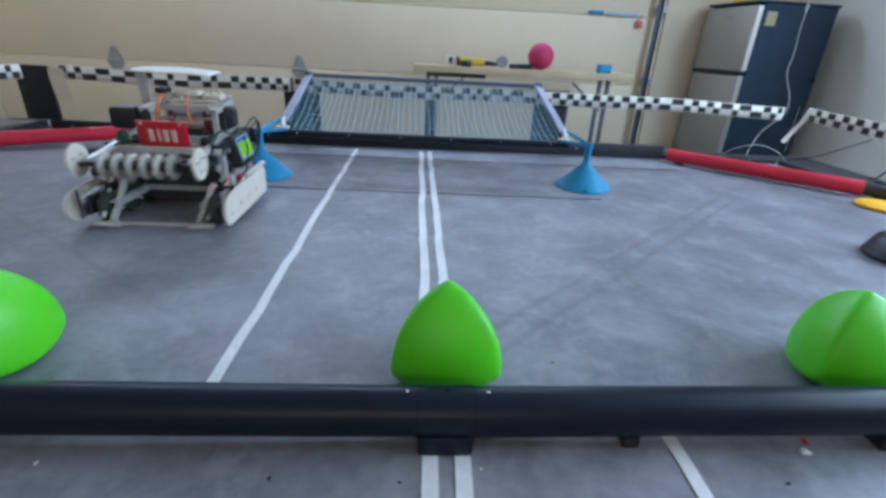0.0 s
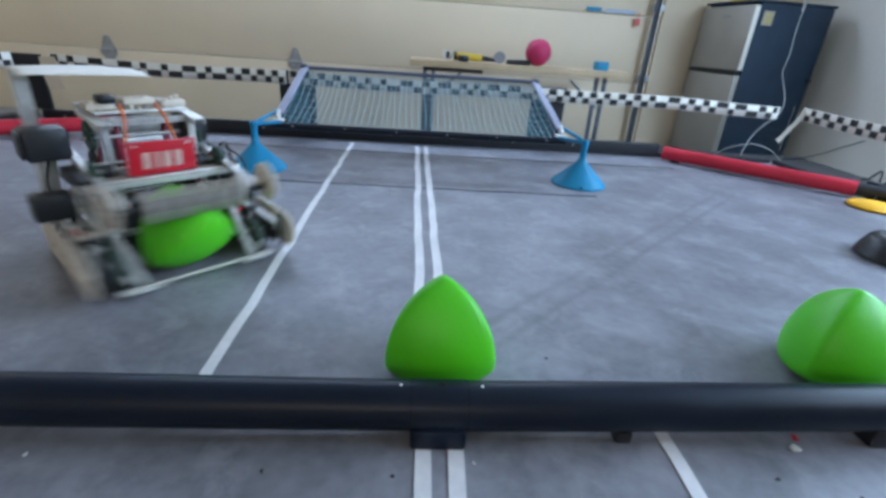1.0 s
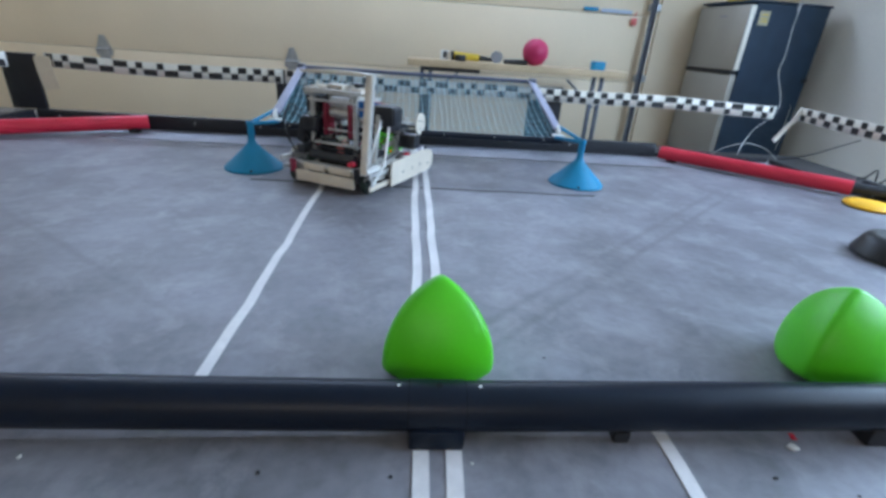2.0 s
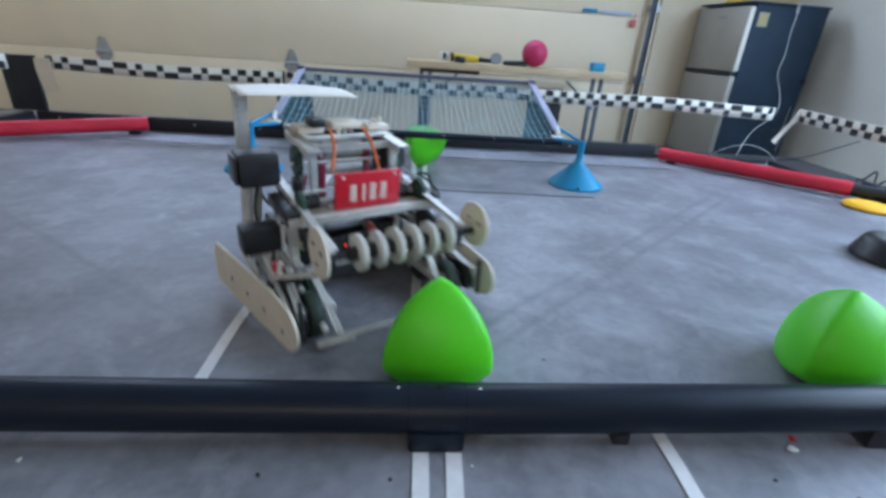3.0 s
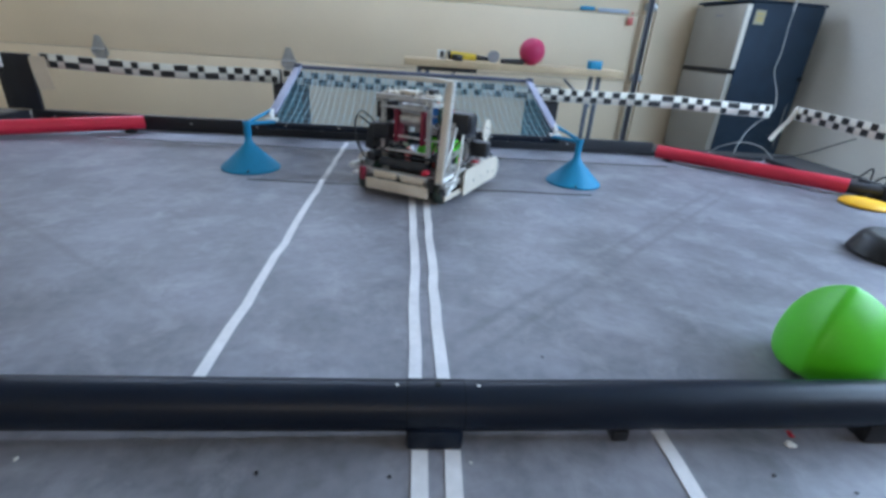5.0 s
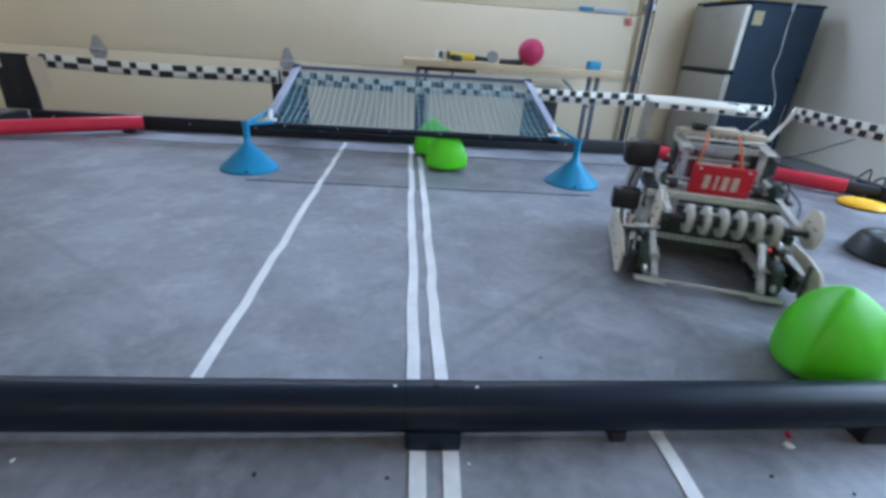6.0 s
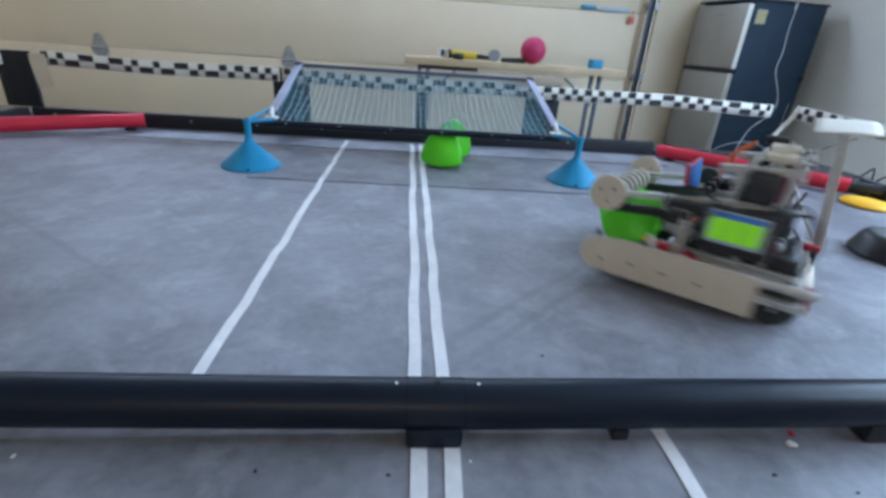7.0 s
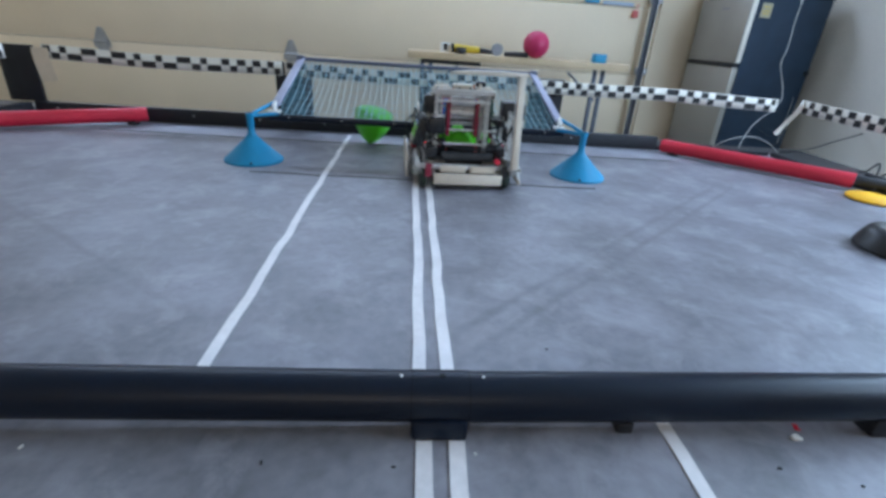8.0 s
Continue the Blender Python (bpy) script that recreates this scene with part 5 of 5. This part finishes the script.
# ---- build ----
room()
garage_door()
field_floor()
perimeter()
corner_bar("corner_bar", (-1.275, 1.80, 0.045), (-1.80, 1.500, 0.040), "red pipe across the far corner of the field")
corner_bar("corner_bar", (1.185, 1.79, 0.038), (1.735, 1.268, 0.038), "red pipe across the far corner of the field")
barrier()
goal()
bench()
fridge()
cables()
wall_bits()
floor_clutter()
ball_a = triball(pose(-0.683, 0.140, TRI_Z, 0, 0, 145), "bright green rounded game ball on the floor")
ball_b = triball(pose(0.006, 0.135, TRI_Z, 0, 0, -180), "bright green rounded game ball beside the black pipe")
ball_c = triball(pose(0.668, 0.140, TRI_Z, 0, 0, 182), "bright green rounded game ball resting beside the pipe")
robot_ob, wing_r, drive_wheels = robot()

# seconds, x, y, heading (0: front to the far wall)
ROBOT = [
    (0, -0.732, 0.892, -179), (0.1, -0.681, 0.778, -194), (0.2, -0.631, 0.665, -210), (0.3, -0.623, 0.539, -203), (0.4, -0.615, 0.412, -196),
    (0.5, -0.623, 0.357, -192), (0.6, -0.632, 0.302, -189), (0.7, -0.631, 0.345, -185), (0.8, -0.630, 0.388, -181), (0.9, -0.618, 0.462, -168),
    (1, -0.613, 0.542, -134), (1.1, -0.575, 0.552, -92), (1.2, -0.572, 0.580, -51), (1.3, -0.536, 0.648, -22), (1.4, -0.471, 0.740, -5),
    (1.5, -0.420, 0.864, 1), (1.6, -0.401, 1.019, 4), (1.7, -0.338, 1.095, -4), (1.85, -0.290, 1.170, -18), (2.05, -0.240, 1.205, -28),
    (2.25, -0.230, 1.130, -52), (2.45, -0.265, 0.950, -100), (2.65, -0.285, 0.740, -140), (2.8, -0.244, 0.610, -155), (2.9, -0.201, 0.511, -153),
    (3, -0.163, 0.417, -149), (3.1, -0.115, 0.334, -154), (3.2, -0.065, 0.309, -165), (3.3, -0.028, 0.339, -174), (3.4, 0.009, 0.370, -184),
    (3.5, 0.042, 0.478, -194), (3.6, 0.072, 0.605, -191), (3.7, 0.103, 0.711, -175), (3.8, 0.129, 0.779, -142), (3.9, 0.133, 0.841, -99),
    (4, 0.126, 0.850, -61), (4.1, 0.162, 0.910, -8), (4.2, 0.177, 1.004, 22), (4.3, 0.168, 1.111, 33), (4.4, 0.158, 1.218, 45),
    (4.5, 0.137, 1.258, 39), (4.6, 0.068, 1.205, 17), (4.7, 0.000, 1.158, -2), (4.9, -0.010, 1.150, -18), (5.05, 0.030, 1.130, -40),
    (5.2, 0.130, 1.080, -75), (5.35, 0.270, 1.000, -115), (5.5, 0.410, 0.910, -155), (5.65, 0.530, 0.810, -182), (5.8, 0.642, 0.687, -199),
    (5.9, 0.664, 0.638, -199), (6, 0.686, 0.588, -199), (6.1, 0.672, 0.530, -189), (6.2, 0.652, 0.472, -176), (6.3, 0.657, 0.414, -183),
    (6.4, 0.667, 0.355, -191), (6.5, 0.688, 0.352, -193), (6.6, 0.682, 0.356, -194), (6.7, 0.701, 0.397, -207), (6.8, 0.700, 0.447, -236),
    (6.9, 0.677, 0.465, -276), (7, 0.658, 0.484, -311), (7.1, 0.626, 0.574, -330), (7.2, 0.551, 0.685, -337), (7.3, 0.499, 0.810, -328),
    (7.4, 0.446, 0.915, -319), (7.5, 0.358, 1.013, -316), (7.6, 0.281, 1.178, -318), (7.7, 0.195, 1.300, -319), (7.8, 0.153, 1.236, -338),
    (7.9, 0.135, 1.222, -350), (8, 0.120, 1.206, -357),
]


def motions():
    at = {t: pose(x, y, 0, 0, 0, a) for t, x, y, a in ROBOT}
    walk(robot_ob, [(t, m) for t, m in at.items()])
    # wheels roll with the ground that their side covers
    table = np.array(ROBOT)
    ticks = np.arange(0, 241) / 30
    x, y, a = (np.interp(ticks, table[:, 0], table[:, k]) for k in (1, 2, 3))
    a = np.radians(a)
    ahead = -np.sin(a[:-1]) * np.diff(x) + np.cos(a[:-1]) * np.diff(y)
    for s, w in drive_wheels:
        roll = np.concatenate(([0], np.cumsum(ahead + s * 0.138 * np.diff(a)))) / 0.041
        base = w.matrix_basis.copy()
        walk(w, [(t, base @ pose(0, 0, 0, -math.degrees(r), 0, 0)) for t, r in zip(ticks.tolist(), roll.tolist())])
    home = wing_r.matrix_basis.copy()
    swing = ((0.0, 0), (2.5, 0), (2.75, 8), (3.02, 10), (3.1, 24), (3.2, 79), (3.27, 45), (3.34, 5), (3.4, 0), (6.0, 0), (6.2, 4), (6.6, 4), (6.8, 0), (8.0, 0))
    walk(wing_r, [(t, home @ pose(0, 0, 0, 0, 0, a)) for t, a in swing])

    shape = np.array([v.co[:] for v in TRI_MESH.vertices])

    def rest(x, y, rx, rz, lift=0.0):
        # on the floor, turned by rx and rz
        m = pose(x, y, 0, rx, 0, rz)
        m.translation.z = lift - float((shape @ np.array(m.to_3x3())[2]).min())
        return m

    def held(t0, t1, turn, deep=0.018, roll=0.0, tip=-54.7, far=-109.5):
        # tipped as the rollers catch it, and drawn in and up a little
        rows = []
        for t, x, y, a in ROBOT:
            if t0 <= t <= t1:
                k = min(1, max(0, (t - t0) / 0.3))
                q = roll * min(1, max(0, (t - t0 - 0.2) / 0.6))
                c = pose(x, y, 0, 0, 0, a) @ Vector((0, 0.174 - deep * k - 0.026 * q, 0))
                rows.append((t, rest(c.x, c.y, tip * k + (far - tip) * q, a + turn, 0.002 * k + 0.055 * q)))
        return rows
    walk(ball_a, [(0.0, rest(-0.683, 0.140, 0, 145)), (0.55, rest(-0.683, 0.140, 0, 145))] + held(0.7, 1.85, 12, roll=1)
         + [(2.05, rest(-0.15, 1.375, -109, 4)), (2.25, rest(-0.10, 1.40, -109.5, 12)), (2.5, rest(-0.075, 1.42, -125, 20)), (2.8, rest(-0.050, 1.425, -160, 27)),
            (3.0, rest(-0.008, 1.425, -172, 30)), (3.2, rest(0.080, 1.425, -160, 35)), (3.5, rest(0.125, 1.43, -109.5, 40)), (4.7, rest(0.125, 1.43, -109.5, 40)),
            (5.0, rest(0.09, 1.56, -109.5, 20)), (5.8, rest(0.030, 1.62, -109.5, 5)), (6.0, rest(0.050, 1.62, -109.5, 10)), (6.2, rest(0.085, 1.60, -109.5, 30)),
            (6.4, rest(0.095, 1.59, -109.5, 40)), (6.9, rest(0.13, 1.57, -109.5, 55)), (7.5, rest(0.14, 1.59, -109.5, 55)), (7.8, rest(0.22, 1.64, -109.5, 35)), (8.0, rest(0.24, 1.65, -109.5, 30))])
    walk(ball_b, [(0.0, rest(0.006, 0.135, 0, -180)), (3.1, rest(0.006, 0.135, 0, -180)), (3.2, rest(-0.008, 0.150, 0, -190))] + held(3.3, 4.7, -10, roll=1, tip=10, far=6)
         + [(4.9, rest(0.045, 1.375, 2, 10)), (5.1, rest(0.090, 1.39, 0, 40)), (5.4, rest(0.108, 1.39, 0, 60)), (5.8, rest(0.106, 1.388, 0, 62)), (6.0, rest(0.102, 1.395, 0, 60)), (6.2, rest(0.090, 1.405, 0, 48)),
            (6.5, rest(0.087, 1.410, 0, 44)), (7.45, rest(0.088, 1.412, 0, 44)), (7.6, rest(0.050, 1.435, -25, 50)), (7.7, rest(-0.02, 1.49, -65, 58)), (7.8, rest(-0.09, 1.55, -105, 66)), (7.9, rest(-0.16, 1.60, -140, 74)), (8.0, rest(-0.222, 1.64, -166, 80))])
    walk(ball_c, [(0.0, rest(0.668, 0.140, 0, 182)), (6.3, rest(0.668, 0.140, 0, 182)), (6.5, rest(0.670, 0.156, 0, 178))] + held(6.6, 8.0, 10, -0.010))


motions()
